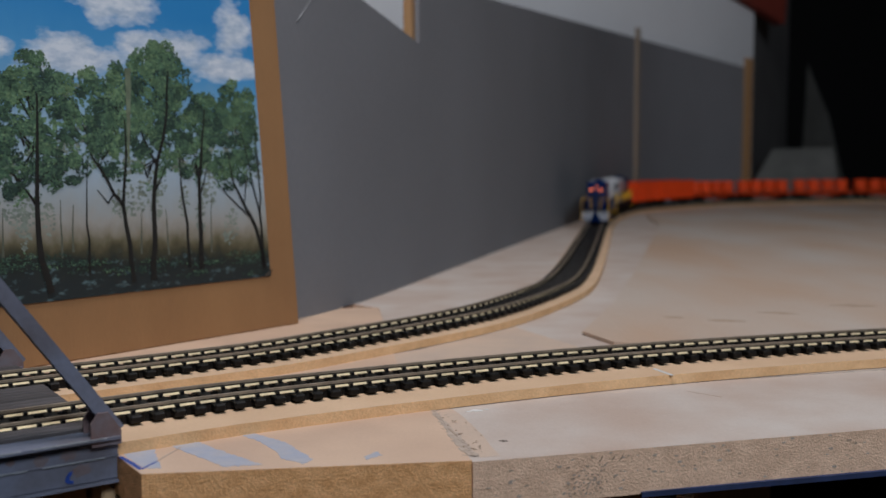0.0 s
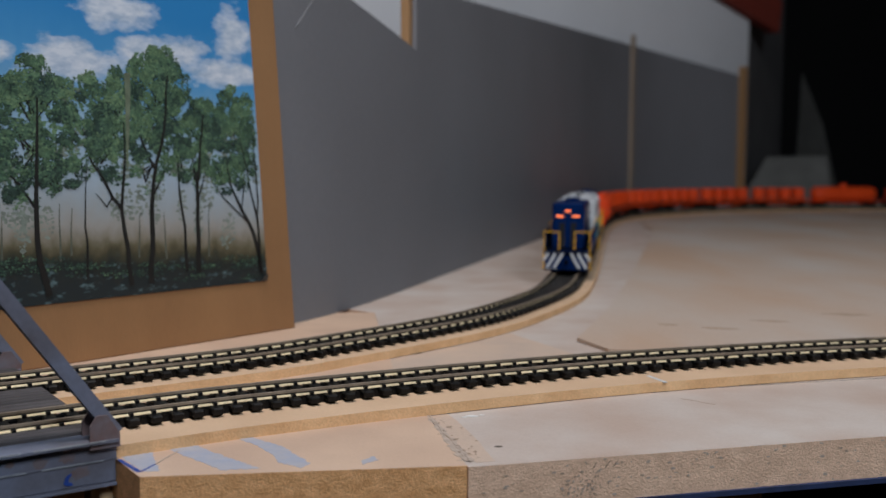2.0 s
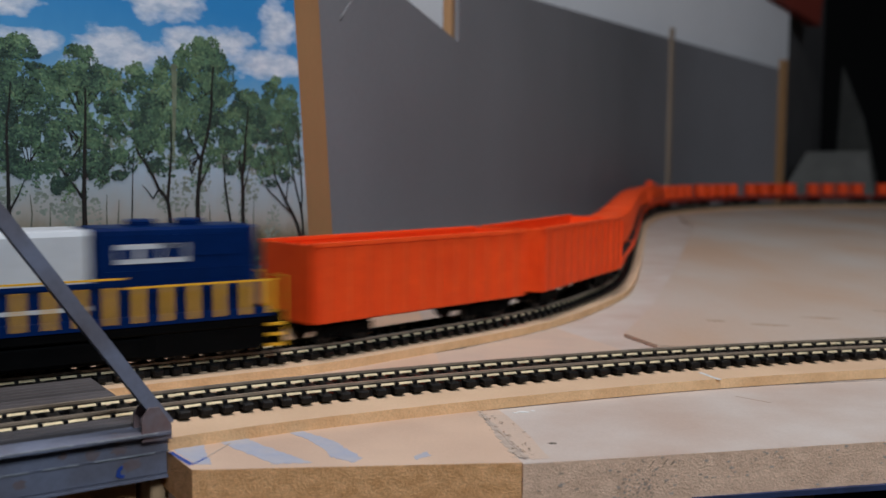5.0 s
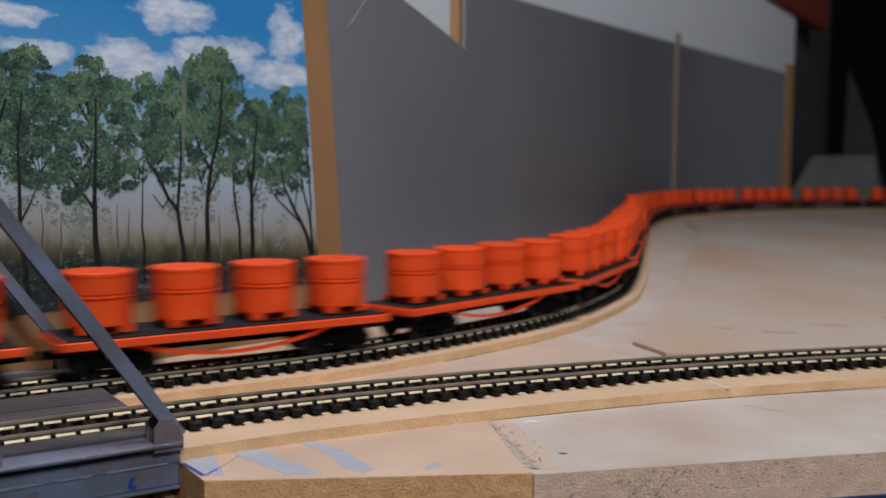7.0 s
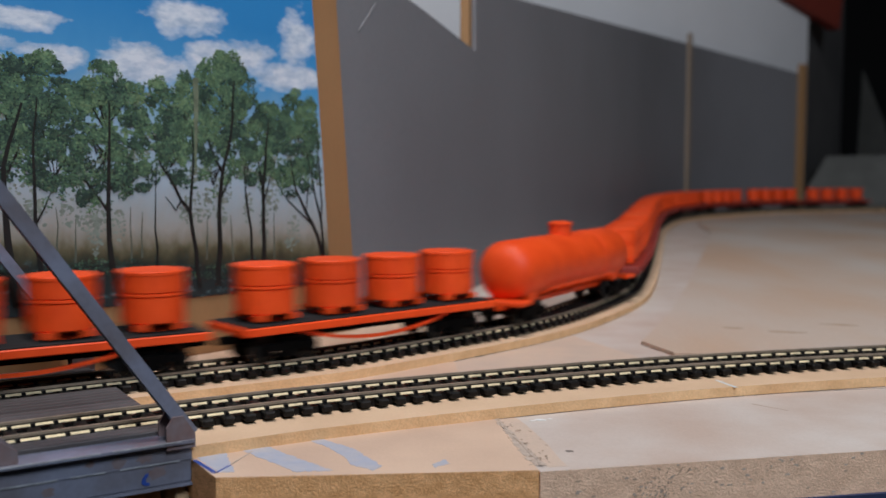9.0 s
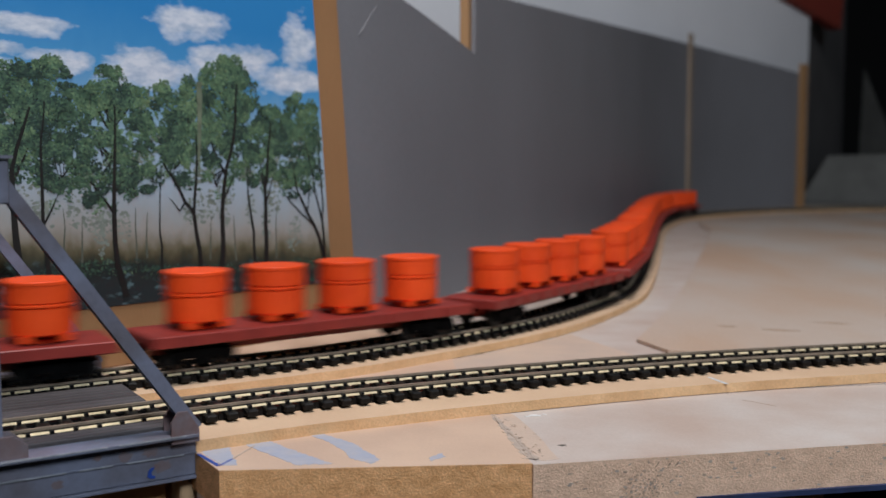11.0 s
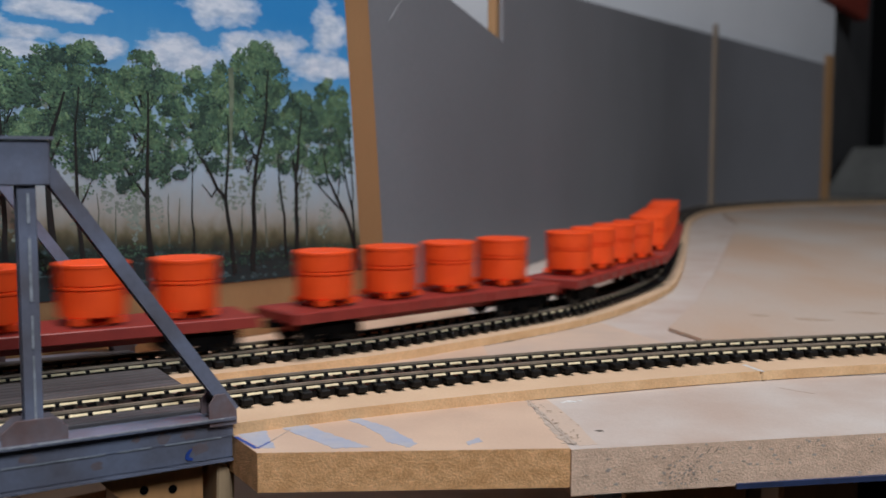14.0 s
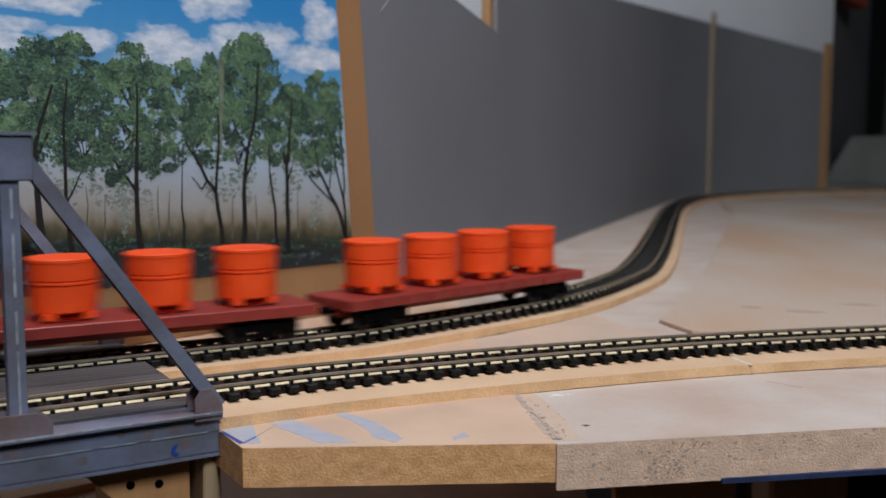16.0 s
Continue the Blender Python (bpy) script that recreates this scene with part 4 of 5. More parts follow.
    tree([[(0.0625, 0.034), (0.0628, 0.0745), (0.0606, 0.0935), (0.0586, 0.1084)]], 0.0012, [(0.0590, 0.0965, 0.0095, 0.0165, 40), (0.0635, 0.084, 0.009, 0.008, 12)], [[(0.0628, 0.0745), (0.0655, 0.092)], [(0.0625, 0.068), (0.0580, 0.082)]], 1)
    tree([[(0.0690, 0.035), (0.0699, 0.0557), (0.0728, 0.0733), (0.0735, 0.085)]], 0.0007, [(0.0720, 0.092, 0.0065, 0.012, 18)])
    tree([[(0.0885, 0.031), (0.0874, 0.067), (0.0847, 0.0853), (0.0801, 0.1011), (0.0779, 0.1247)]], 0.0013, [(0.0835, 0.1190, 0.0125, 0.0185, 76), (0.0850, 0.098, 0.0130, 0.013, 30), (0.0905, 0.083, 0.008, 0.008, 9)],
         [[(0.0854, 0.0827), (0.0921, 0.0956), (0.0945, 0.106)], [(0.0870, 0.070), (0.0800, 0.083)]])
    tree([[(0.0985, 0.031), (0.1028, 0.0648), (0.1071, 0.070), (0.1126, 0.0802), (0.118, 0.088)], [(0.1028, 0.0648), (0.1006, 0.0878), (0.101, 0.103)]], 0.0010, [(0.1045, 0.1040, 0.0090, 0.0195, 46), (0.1120, 0.088, 0.0085, 0.009, 16)],
         [[(0.1071, 0.070), (0.1100, 0.066), (0.1150, 0.072)]])
    tree([[(0.1200, 0.036), (0.1202, 0.0653), (0.1190, 0.084)]], 0.0005, [(0.1185, 0.1040, 0.0105, 0.0170, 40), (0.1230, 0.084, 0.0075, 0.0075, 9)])
    tree([[(0.1375, 0.030), (0.1412, 0.0442), (0.1421, 0.0636), (0.1412, 0.0876), (0.1403, 0.1114)]], 0.0013, [(0.1413, 0.1085, 0.0125, 0.0195, 66), (0.1440, 0.092, 0.0125, 0.011, 30), (0.1330, 0.080, 0.0090, 0.009, 18), (0.1490, 0.076, 0.0060, 0.007, 10)],
         [[(0.142, 0.066), (0.1489, 0.0757), (0.154, 0.081)], [(0.1414, 0.0756), (0.132, 0.084), (0.127, 0.083)], [(0.1412, 0.088), (0.1500, 0.098)]], 1)
    tree([[(0.1710, 0.034), (0.1733, 0.0624), (0.173, 0.0964), (0.171, 0.112)]], 0.0010, [(0.1680, 0.1090, 0.0115, 0.0185, 52), (0.1650, 0.085, 0.0095, 0.012, 22)], [[(0.1733, 0.062), (0.166, 0.076)]], 1)
    tree([[(0.1815, 0.032), (0.1848, 0.0651), (0.185, 0.0851), (0.1771, 0.1097)]], 0.0016, [(0.1810, 0.1090, 0.0115, 0.0190, 54), (0.1860, 0.088, 0.011, 0.012, 26)], [[(0.185, 0.080), (0.178, 0.094)]], 1)
    for x in (0.203, 0.222, 0.246, 0.268, 0.292, 0.318, 0.345, 0.372, 0.402, 0.436):   # the rest of the wood, towards the far end of the print
        lean, top = rnd.uniform(-0.004, 0.004), rnd.uniform(0.118, 0.130)
        tree([[(x, 0.034), (x + lean, 0.066), (x + 0.4 * lean, top - 0.014)]], rnd.uniform(0.0009, 0.0015), [(x, top - 0.019, 0.0125, 0.019, 56), (x + rnd.uniform(-0.007, 0.007), 0.086, 0.011, 0.010, 22)], [[(x + lean, 0.066), (x + lean + 0.008, 0.082)]], rnd.randint(0, 1))
    for pts in ([(0.1641, 0.046), (0.1646, 0.069)], [(0.132, 0.044), (0.1318, 0.0681)], [(0.0801, 0.0415), (0.0812, 0.0628)], [(0.1270, 0.046), (0.1262, 0.066)], [(0.0945, 0.043), (0.0938, 0.062)], [(0.157, 0.046), (0.1565, 0.064)], [(0.0565, 0.041), (0.0560, 0.066)]):
        trunks = bmesh.new()
        stem(pts, 0.00045, 0.0008)
        part("printed_far_stem", trunks, faint, sheet_ob, "thin pale stem in the mist")
    trunks = bmesh.new()
    stem([(0.0985, 0.1245), (0.0988, 0.105), (0.0995, 0.0827)], 0.0013, 0.00112, 0.0002)
    part("printed_pale_trunk", trunks, pale, sheet_ob, "broad pale trunk printed among the leaves")
    leaves = bmesh.new()
    for _ in range(240):                           # the wood behind, thin and misty
        x = rnd.uniform(x0, x1)
        clump(x, rnd.uniform(0.080, 0.117), 0.006, 0.005, 34, rnd.choice((1, 2, 2, 4)), 0.00062, 2.0)
    for _ in range(70):                            # scrub in the mist between the trunks
        x = rnd.uniform(x0, x1)
        clump(x, rnd.uniform(0.050, 0.076) + 0.06 * (x - 0.065), 0.0030, 0.0075, 30, 4, 0.00062, 1.7)
    for _ in range(120):                           # dark tufts along the bank
        x = rnd.uniform(x0, x1)
        clump(x, 0.0395 + rnd.uniform(-0.009, 0.002) + 0.06 * (x - 0.065), 0.008, 0.0012, 26, rnd.choice((-1, 0, 0, 1)))
    tagged(part("printed_undergrowth", leaves, tuple(greens), sheet_ob), kind="stuff")


# ---- rolling stock; x points the way that it travels, z is up from the rail tops ----
def wheel_set(root, x, name="truck"):
    bm = bmesh.new()
    for y in (-0.0105, 0.0105):
        box(bm, x - 0.013, x + 0.013, y - 0.0012, y + 0.0012, 0.0045, 0.0075)
        box(bm, x - 0.004, x + 0.004, y - 0.0014, y + 0.0014, 0.002, 0.0078)
        for a in (-0.010, 0.010):
            box(bm, x + a - 0.0028, x + a + 0.0028, y - 0.0016, y + 0.0016, 0.003, 0.0072)
    box(bm, x - 0.004, x + 0.004, -0.011, 0.011, 0.005, 0.0095)
    truck = part(name, bm, BLACK, root, "black truck frame")
    for a in (-0.010, 0.010):
        bm = bmesh.new()
        for y0, y1 in ((-0.0093, -0.0068), (0.0068, 0.0093)):
            lathe(bm, ((0.0052, y0), (0.0052, y1)), 18, Matrix.Translation((x + a, 0, 0.0052)) @ Matrix.Rotation(-math.pi / 2, 4, "X"))
        lathe(bm, ((0.0012, -0.0068), (0.0012, 0.0068)), 8, Matrix.Translation((x + a, 0, 0.0052)) @ Matrix.Rotation(-math.pi / 2, 4, "X"))
        part("wheelset", bm, STEEL, truck)


def couplers(root, half):
    for sg in (-1, 1):
        part("coupler", rbox(sg * half - 0.004, sg * half + 0.004, -0.0012, 0.0012, 0.0075, 0.0105, 0.0002), BLACK, root)


def drum_mesh():
    bm = bmesh.new()
    r = 0.0124
    lathe(bm, ((r * 0.90, 0.0), (r * 0.955, 0.0006), (r * 0.965, 0.0030), (r * 0.97, 0.0096), (r * 0.935, 0.0098), (r * 0.935, 0.0102), (r * 0.985, 0.0104), (r * 0.985, 0.0111), (r * 0.94, 0.0113), (r * 0.94, 0.0117), (r * 0.98, 0.0119), (r * 0.985, 0.0180), (r * 1.0, 0.0182), (r * 1.0, 0.0192), (r * 0.96, 0.0196), (r * 0.5, 0.0197)), 32)
    return mesh_of("drum", bm, ORANGE, smooth=True)


def pedestal_mesh():
    bm = bmesh.new()
    box(bm, -0.0060, 0.0060, -0.0070, 0.0070, 0.0, 0.0012)
    for x in (-0.007, 0.007):
        for y in (-0.0085, 0.0085):
            box(bm, x - 0.002, x + 0.002, y - 0.002, y + 0.002, 0.001, 0.0032)
    return mesh_of("pedestal", bm, ORANGE)


def flat_car(length, red, drum, pedestal):
    label = "oxide red flat car carrying four orange drums" if red else "orange flat car with a dark deck carrying four orange drums"
    root = empty("flat_car", Matrix(), label, "rail car", "train cars")
    half, colour = length / 2 - 0.005, OXIDE if red else ORANGE
    z0, z1 = (0.0098, 0.0143) if red else (0.0118, 0.0150)
    bm = bmesh.new()
    box(bm, -half, half, -0.0155, 0.0155, z0, z1)
    part("side_sill", bevelled(bm, 0.0004), colour, root)
    if red:
        for x in np.linspace(-half * 0.8, half * 0.8, 9):
            for y in (-0.0158, 0.0158):
                part("stake_pocket", rbox(x - 0.0012, x + 0.0012, y - 0.0006, y + 0.0006, z0 + 0.0005, z1 - 0.0005, 0), colour, root)
    else:
        part("deck", rbox(-half + 0.001, half - 0.001, -0.0146, 0.0146, z1, z1 + 0.0005, 0), DARK_DECK, root, "dark grey deck boards")
        for y in (-0.0115, 0.0115):
            bm = bmesh.new()
            n = 14
            pts = [(-half * 0.60 + half * 1.2 * k / n, z0 - 0.0062 * math.sin(math.pi * k / n) ** 0.8) for k in range(n + 1)]
            rows = [[bm.verts.new((px, y + dy, pz + dz)) for dy, dz in ((-0.0006, -0.0007), (0.0006, -0.0007), (0.0006, 0.0007), (-0.0006, 0.0007))] for px, pz in pts]
            for a, b in zip(rows, rows[1:]):
                for k in range(4):
                    bm.faces.new((a[k], b[k], b[(k + 1) % 4], a[(k + 1) % 4]))
            bm.faces.new(rows[0]), bm.faces.new(rows[-1][::-1])
            part("truss_rod", bm, colour, root)
    part("centre_sill", rbox(-half * 0.95, half * 0.95, -0.004, 0.004, z0 - 0.004, z0, 0), BLACK if not red else OXIDE, root)
    for sg in (-1, 1):
        wheel_set(root, sg * (half - 0.021))
    couplers(root, half)
    top = z1 + (0.0006 if not red else 0.0001)
    gap = (length - 0.012) / 4 if not red else 0.0345
    for i in range(4):
        x = (i - 1.5) * gap
        load = share("drum", drum, root, Matrix.Translation((x, 0, top + 0.0030)) @ Matrix.Rotation(i * 0.7, 4, "Z"))
        load["label"] = "orange drum with a rim and a middle groove"
        share("pedestal", pedestal, load, Matrix.Translation((0, 0, -0.0030)) @ Matrix.Rotation(-i * 0.7, 4, "Z"))
    return root


def gondola(length):
    root = empty("gondola", Matrix(), "bright orange ribbed gondola car", "rail car", "train cars")
    half = length / 2 - 0.005
    for y in (-0.0165, 0.0165):
        side = part("side", rbox(-half, half, y - 0.0008, y + 0.0008, 0.010, 0.041, 0.0003), ORANGE, root)
        for x in np.linspace(-half + 0.002, half - 0.002, 13):
            part("rib", rbox(x - 0.0008, x + 0.0008, y * 1.06 - 0.0007, y * 1.06 + 0.0007, 0.011, 0.040, 0), ORANGE, side)
        part("top_rail", rbox(-half - 0.0005, half + 0.0005, y - 0.0014, y + 0.0014, 0.0405, 0.042, 0), ORANGE, root)
    for x in (-half, half):
        part("end", rbox(x - 0.0008, x + 0.0008, -0.0157, 0.0157, 0.010, 0.0412, 0), ORANGE, root)
    part("floor", rbox(-half, half, -0.0157, 0.0157, 0.0095, 0.0112, 0), BLACK, root)
    part("load", rbox(-half + 0.0015, half - 0.0015, -0.0153, 0.0153, 0.0115, 0.037, 0.001), ORANGE, root, "orange load")
    for sg in (-1, 1):
        wheel_set(root, sg * (half - 0.021))
    couplers(root, half)
    return root


def tank_car(length):
    root = empty("tank_car", Matrix(), "orange tank car with a filler dome", "rail car", "train cars")
    half = length / 2 - 0.005
    r, zc, l = 0.0152, 0.0252, half - 0.006
    bm = bmesh.new()
    rows = [(0.003, -l), (r * 0.55, -l + 0.0012), (r * 0.85, -l + 0.004), (r, -l + 0.008)]
    for k in (-0.45, 0.0, 0.45):
        rows += [(r, l * k - 0.001), (r * 1.012, l * k - 0.0009), (r * 1.012, l * k + 0.0009), (r, l * k + 0.001)]
    rows += [(a, -b) for a, b in rows[3::-1]]
    lathe(bm, rows, 36, Matrix.Translation((0, 0, zc)) @ Matrix.Rotation(math.pi / 2, 4, "Y"))
    tank = part("tank", bm, ORANGE, root, smooth=True)
    bm = bmesh.new()
    lathe(bm, ((0.0062, 0.0), (0.0062, 0.0055), (0.0068, 0.0057), (0.0068, 0.0068), (0.004, 0.0078)), 20, Matrix.Translation((0, 0, zc + r - 0.001)))
    part("dome", bm, ORANGE, tank, smooth=True)
    part("walkway", rbox(-0.017, 0.017, -0.011, -0.0075, zc + r - 0.004, zc + r - 0.003, 0), ORANGE, tank)
    part("underframe", rbox(-half, half, -0.005, 0.005, 0.0078, 0.0102, 0), ORANGE, root)
    for sg in (-1, 1):
        part("end_platform", rbox(sg * (half - 0.006) - 0.006, sg * (half - 0.006) + 0.006, -0.0155, 0.0155, 0.0100, 0.0120, 0.0003), ORANGE, root)
        part("saddle", rbox(sg * (half - 0.022) - 0.004, sg * (half - 0.022) + 0.004, -0.011, 0.011, 0.0102, 0.018, 0.0005), ORANGE, root)
        wheel_set(root, sg * (half - 0.021))
    for y in (-0.0155, 0.0155):
        bm = bmesh.new()
        beam(bm, (-half * 0.55, y, 0.016), (half * 0.55, y, 0.016), 0.0008, 0.0008)
        for x in np.linspace(-half * 0.55, half * 0.55, 5):
            beam(bm, (x, y, 0.016), (x, y * 0.3, 0.0100), 0.0008, 0.0008)
        part("side_rail", bm, ORANGE, root)
    couplers(root, half)
    return root


def locomotive(length, cab_first):
    """Hood unit. Built with the long hood towards +x; the second one runs cab first."""
    label = "blue and white model diesel locomotive running cab first with yellow handrails" if cab_first else "blue and white model diesel locomotive running long hood first"
    root = empty("locomotive", Matrix(), label, "locomotive", "locomotives")
    h = length / 2 - 0.004
    f = -1 if cab_first else 1          # +1: the long hood leads

    def b(name, x0, x1, y, z0, z1, mat, parent=root, bevel=0.0006, label="", seg=1, y0=None):
        a, c = sorted((f * x0, f * x1))
        return part(name, rbox(a, c, -y if y0 is None else y0, y, z0, z1, bevel, seg), mat, parent, label)

    frame_ = b("underframe", -h, h, 0.0165, 0.0115, 0.0165, BLACK, label="black walkway frame")
    b("fuel_tank", -h + 0.052, h - 0.052, 0.0152, 0.0025, 0.0116, BLACK, bevel=0.0015)
    split = 0.026 if cab_first else -0.004
    hood = b("long_hood", split, h - 0.009, 0.0115, 0.0165, 0.0500, BLUE, bevel=0.0028, seg=3, label="dark blue long hood")
    white_hood = b("white_hood", -0.034, split - 0.0005, 0.0115, 0.0165, 0.0498, CREAM, bevel=0.0042, seg=4, label="white hood section")
    cab = b("cab", -0.066 if not cab_first else -0.062, -0.0345, 0.0155, 0.0165, 0.0490, CREAM, bevel=0.0040, seg=4, label="white cab")
    b("cab_roof", -0.0635, -0.036, 0.0125, 0.0488, 0.0512, CREAM, cab, bevel=0.0011, seg=2)
    nose = b("short_hood", -h + 0.009, -0.0662 if not cab_first else -0.0622, 0.0115, 0.0165, 0.0360, CREAM, bevel=0.0014, seg=2, label="low white nose over blue")
    for y in (-1, 1):
        for x0, x1, z0, z1 in ((-0.0600, -0.0525, 0.0345, 0.0445), (-0.0495, -0.0405, 0.0350, 0.0445)):
            b("side_window", x0, x1, 0.0158, z0, z1, GLASS, cab, 0, "dark window", y0=0.0153) if y > 0 else b("side_window", x0, x1, -0.0153, z0, z1, GLASS, cab, 0, "dark window", y0=-0.0158)
        lo, hi = sorted((y * 0.0114, y * 0.0118))
        for x0, x1, z0, z1, mt, nm in ((-0.030, -0.012, 0.0385, 0.046, GRILLE, "grille"), (split + 0.008, split + 0.034, 0.0370, 0.0440, CREAM, "logo_panel"), (h - 0.046, h - 0.018, 0.039, 0.047, BLUE, "radiator_grille")):
            a, c = sorted((f * x0, f * x1))
            g = part(nm, rbox(a, c, lo, hi, z0, z1, 0), mt, hood if nm != "grille" else white_hood)
            if nm == "logo_panel":
                lo2, hi2 = sorted((y * 0.0117, y * 0.01195))
                for k in range(3):
                    part("logo_bar", rbox(a + 0.002 + k * 0.0085, a + 0.0085 + k * 0.0085, lo2, hi2, z0 + 0.0018, z1 - 0.0018, 0), BLUE, g)
        for k in range(9):
            x = split + 0.004 + k * (h - 0.016 - split) / 9.0
            a, c = sorted((f * x, f * (x + 0.0075)))
            part("hood_door", rbox(a, c, lo, hi, 0.018, 0.0345, 0), BLUE, hood)
        # blue skirt with cyan bands, then posts and rail
        lo, hi = sorted((y * 0.0166, y * 0.0171))
        part("side_skirt", rbox(-h + 0.006, h - 0.006, lo, hi, 0.0152, 0.0190, 0), BLUE, frame_, "dark blue side sill")
        if not cab_first:
            part("walkway_panel", rbox(-h + 0.010, h - 0.014, y * 0.0160 - 0.0003, y * 0.0160 + 0.0003, 0.0185, 0.0290, 0), BLUE, frame_, "dark blue lower side")
        lo, hi = sorted((y * 0.0171, y * 0.0174))
        x0, x1 = (-h + 0.012, -h + (0.092 if not cab_first else 0.050))
        a, c = sorted((f * x0, f * x1))
        for z in (0.0195, 0.0275):
            part("stripe", rbox(a, c, lo - 0.0002, hi, z, z + 0.0016, 0), CYAN, frame_, "cyan stripe")
        if cab_first:
            lo, hi = sorted((y * 0.0117, y * 0.0121))
            part("lower_side", rbox(-split + 0.0005, 0.034, lo, hi, 0.0168, 0.0310, 0), BLUE, white_hood, "dark blue lower side")
            part("white_band", rbox(-split + 0.002, 0.033, lo - 0.0001, hi + 0.0001, 0.0215, 0.0230, 0), CREAM, white_hood, "white stripe")
            lo, hi = sorted((y * 0.0154, y * 0.0158))
            part("lower_side", rbox(0.0355, 0.0610, lo, hi, 0.0168, 0.0320, 0), BLUE, cab, "dark blue lower side")
            part("white_band", rbox(0.0360, 0.0605, lo - 0.0001, hi + 0.0001, 0.0225, 0.0240, 0), CREAM, cab, "white stripe")
            lo, hi = sorted((y * 0.0117, y * 0.0121))
            part("nose_side", rbox(0.0635, h - 0.0100, lo, hi, 0.0168, 0.0318, 0), BLUE, nose, "blue nose side")
        rail_mat = YELLOW
        for xa, xb, z in ((-0.030, 0.035, 0.0325), (0.035, h - 0.004, 0.0290), (-h + 0.004, -0.066, 0.0300)):
            bm = bmesh.new()
            beam(bm, (f * xa, y * 0.0168, z), (f * xb, y * 0.0168, z), 0.0007, 0.0007)
            part("handrail", bm, rail_mat, root, "yellow handrail")
        for x in np.linspace(-h + 0.006, h - 0.006, 19 if cab_first else 13):
            if -0.066 < x < -0.036:
                continue
            w = 0.0012 if cab_first else 0.0005
            part("handrail_post", rbox(f * x - w, f * x + w, y * 0.0168 - 0.0004, y * 0.0168 + 0.0004, 0.0165, 0.0295, 0), YELLOW if cab_first else BLUE, root)
    for e, name in ((1, "front"), (-1, "rear")):
        x = e * h
        end = part("pilot", rbox(min(x, x - e * 0.003), max(x, x - e * 0.003), -0.0165, 0.0165, 0.0025, 0.0165, 0.0003), BLUE if e == 1 else BLACK, root, "pilot plate")
        if e == 1:
            for y in (-1, 1):
                for k in range(3):
                    bm = bmesh.new()
                    beam(bm, (x + 0.0006, y * (0.003 + k * 0.005), 0.0145), (x + 0.0006, y * (0.009 + k * 0.005) if k < 2 else y * 0.0165, 0.0040 if k < 2 else 0.0095), 0.0019, 0.0008, up=(1, 0, 0))
                    part("chevron", bm, CREAM, end, "white chevron")
        for y in (-1, 1):
            for z in (0.004, 0.008, 0.012):
                bm = bmesh.new()
                box(bm, x - e * 0.004 - 0.003, x - e * 0.004 + 0.003, y * 0.0165 - 0.0012, y * 0.0165 + 0.0012, z - 0.0005, z + 0.0005)
                part("step", bm, YELLOW, end)
            bm = bmesh.new()
            beam(bm, (x, y * 0.0162, 0.003), (x, y * 0.0162, 0.0300), 0.0006, 0.0006, up=(1, 0, 0))
            beam(bm, (x, y * 0.0162, 0.0298), (x, y * 0.0055, 0.0298), 0.0006, 0.0006)
            beam(bm, (x, y * 0.0055, 0.0298), (x, y * 0.0055, 0.0165), 0.0006, 0.0006, up=(1, 0, 0))
            if cab_first and e == 1:
                for q in (0.009, 0.0127):
                    beam(bm, (x, y * q, 0.0165), (x, y * q, 0.0298), 0.0008, 0.0008, up=(1, 0, 0))
                beam(bm, (x, y * 0.0162, 0.0225), (x, y * 0.0055, 0.0225), 0.0009, 0.0009)
            part("end_rail", bm, YELLOW, root, "yellow end railing")
    # lights and windows at the leading end
    if cab_first:
        for y in (-0.0085, 0.0015):
            part("windscreen", rbox(0.0618, 0.0624, y, y + 0.007, 0.0385, 0.0450, 0), GLASS, cab)
        for y in (-0.0142, 0.0097):
            part("windscreen", rbox(0.0618, 0.0624, y, y + 0.0045, 0.0345, 0.0450, 0), GLASS, cab)
        part("nose_panel", rbox(h - 0.0090, h - 0.0084, -0.010, 0.010, 0.017, 0.030, 0), BLUE, nose, "blue nose panel")
    else:
        part("headlight", rbox(h - 0.0092, h - 0.0080, -0.0018, 0.0018, 0.0440, 0.0450, 0), GLOW, hood, "lit headlight")
        for y in (-0.0085, 0.0030):
            part("number_board", rbox(h - 0.0092, h - 0.0082, y, y + 0.0055, 0.0400, 0.0411, 0), GLOW, hood, "glowing orange number board")
        for y in (-0.006, 0.002):
            part("end_door", rbox(h - 0.0092, h - 0.0086, y, y + 0.004, 0.018, 0.036, 0), GLASS, hood)
    for x, r in ((split + 0.020, 0.0055), (split + 0.038, 0.0055)):
        bm = bmesh.new()
        lathe(bm, ((r, 0), (r, 0.0018), (r * 0.8, 0.0024)), 18, Matrix.Translation((f * x, 0, 0.0499)))
        part("roof_fan", bm, BLUE, hood)
    b("exhaust", -0.020, -0.014, 0.003, 0.0496, 0.0520, CREAM, white_hood)
    b("horn", -0.056, -0.050, 0.002, 0.0511, 0.0530, BLACK, cab)
    for sg in (-1, 1):
        wheel_set(root, sg * (h - 0.030))
        bm = bmesh.new()
        for y in (-0.0145, 0.0145):
            box(bm, sg * (h - 0.030) - 0.0225, sg * (h - 0.030) + 0.0225, y - 0.0012, y + 0.0012, 0.0032, 0.0113)
        part("side_frame", bm, BLACK, root)
    couplers(root, h + 0.002)
    return root


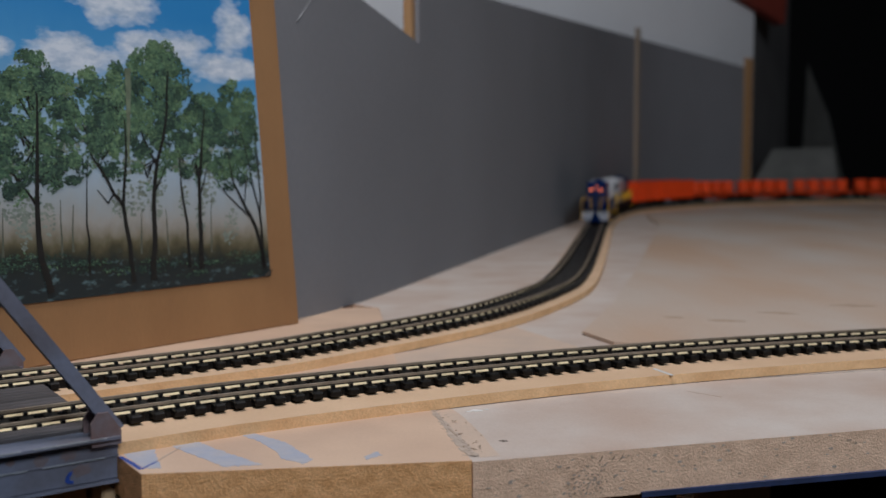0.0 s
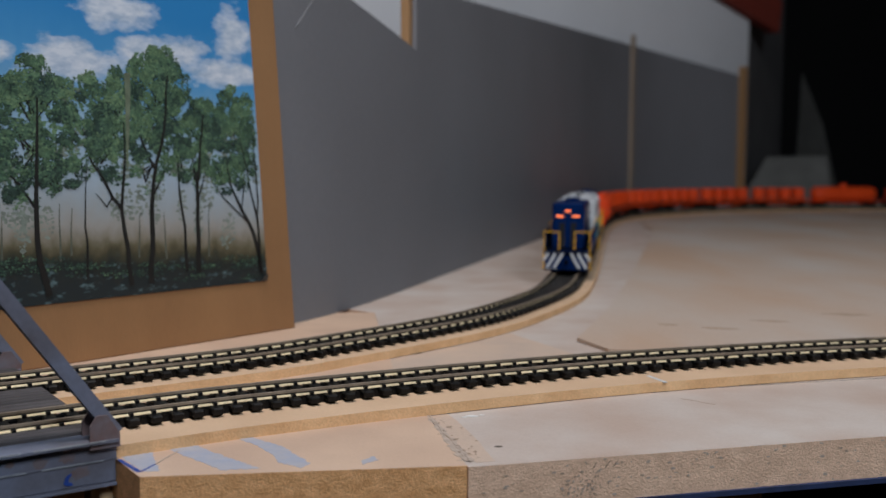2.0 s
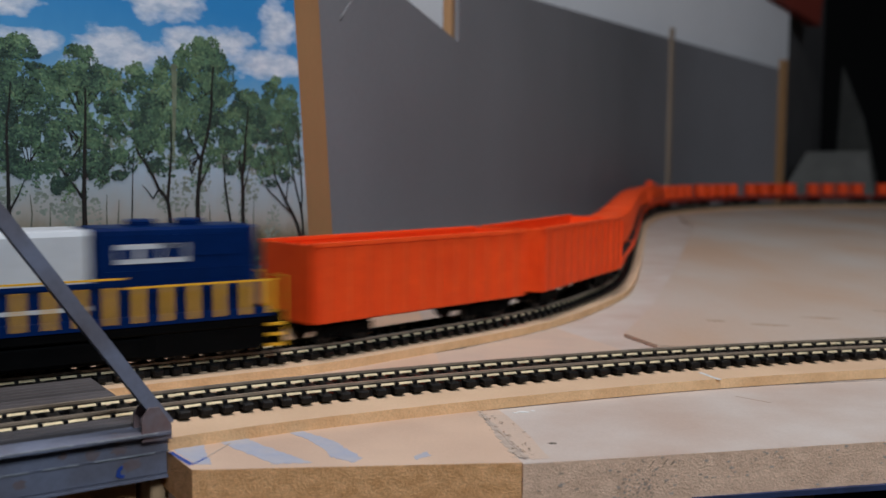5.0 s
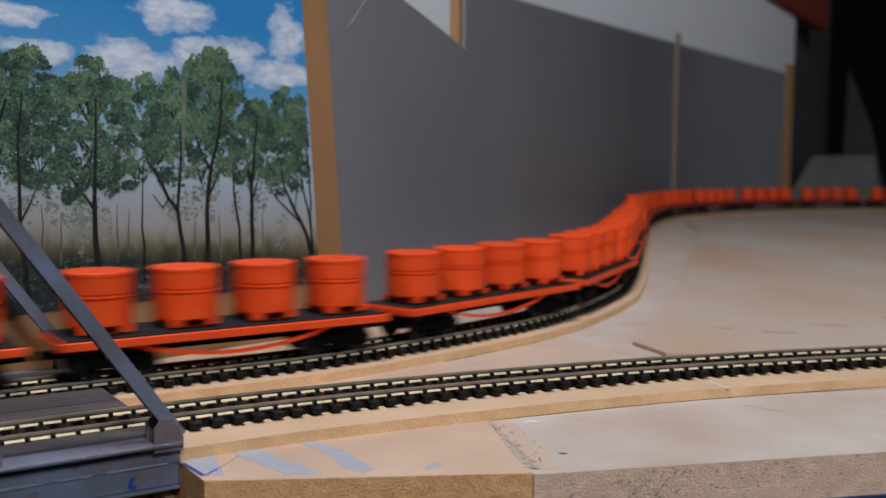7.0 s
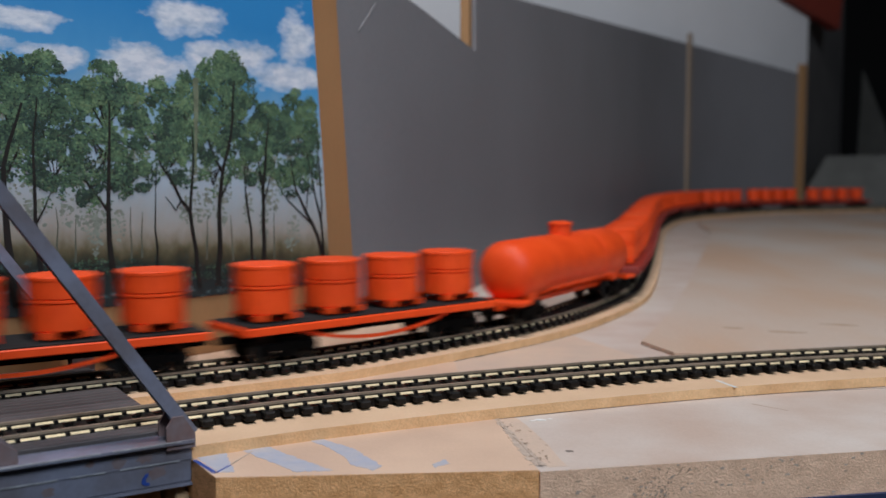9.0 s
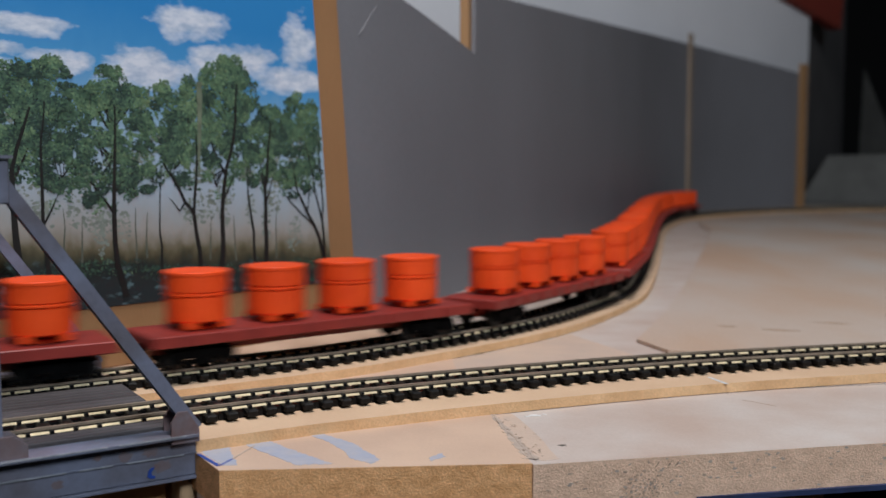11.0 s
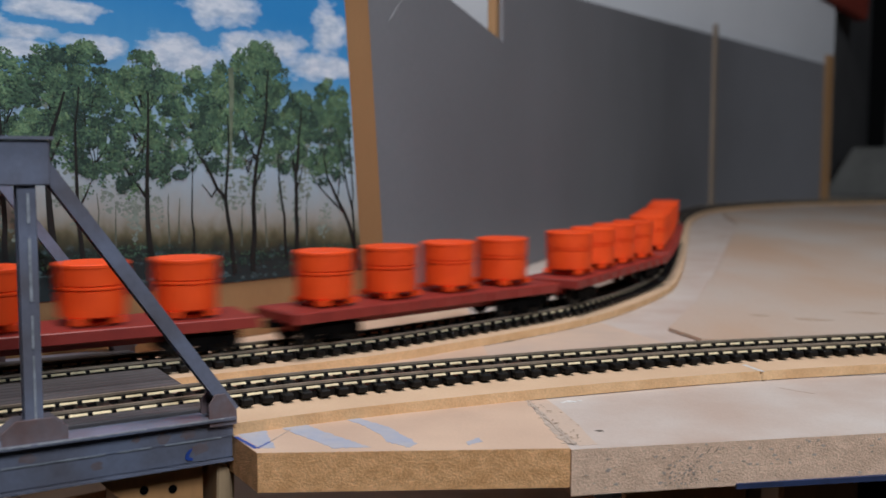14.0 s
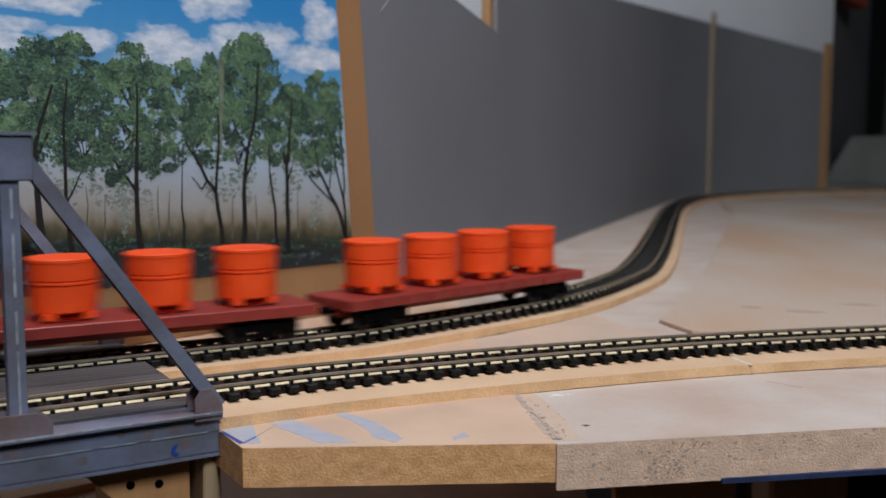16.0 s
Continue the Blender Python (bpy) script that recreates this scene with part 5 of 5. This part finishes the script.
# ---- the train: how far each end lies behind the train's head at the start, along the far line ----
SPEED = 0.255
# the train's small hesitations: clock time, and the time at which steady running would have brought it there
TIMES = [0, 2.0, 2.5, 2.75, 3.0, 3.5, 6.5, 7.0, 7.5, 8.0, 8.5, 9.0, 11.5, 12.0, 12.5, 13.0, 13.5, 14.0, 14.5, 15.0, 15.5, 16.0, 16.5]
REACHED = [0, 2.0, 2.37, 2.70, 3.015, 3.5, 6.5, 7.02, 7.495, 8.02, 8.5, 9.005, 11.483, 12.042, 12.512, 13.031, 13.516, 14.004, 14.529, 15.017, 15.54, 15.796, 16.2]


def build_train():
    cars = []

    def put(ob, a, b):
        cars.append((ob, a, b))
    put(locomotive(0.197, False), 0.912, 1.109)
    put(locomotive(0.200, True), 1.120, 1.320)
    first = gondola(0.1385)
    put(first, 1.320, 1.458), put(copy_thing(first, Matrix()), 1.458, 1.597)
    drum, pedestal = drum_mesh(), pedestal_mesh()
    one = flat_car(0.1412, False, drum, pedestal)
    for i in range(6):
        put(one if i == 0 else copy_thing(one, Matrix()), 1.598 + i * 0.1414, 1.598 + (i + 1) * 0.1414)
    put(tank_car(0.166), 2.447, 2.612)
    one = flat_car(0.162, True, drum, pedestal)
    for i in range(10):
        put(one if i == 0 else copy_thing(one, Matrix()), 2.613 + i * 0.1619, 2.613 + (i + 1) * 0.1619)
    return cars


def car_pose(a, b, t):
    s = SPEED * float(np.interp(t, TIMES, REACHED))
    half = (b - a) * 0.33
    mid = (a + b) / 2 - s
    p, q = FAR.at(mid - half), FAR.at(mid + half)
    c = (p + q) / 2
    turn = math.atan2(p[1] - q[1], p[0] - q[0])
    return Matrix.Translation((c[0], c[1], RAIL_TOP)) @ Matrix.Rotation(turn, 4, "Z")


def motions():
    times = [k * 0.25 for k in range(65)] + [16.1]
    for ob, a, b in CARS:
        walk(ob, [(t, car_pose(a, b, t)) for t in times])


room()
boards()
roadbeds()
backdrop_sheets()
far_corner()
bridge()
picture()
lower_track()
marks()
CARS = build_train()
tracks()
motions()
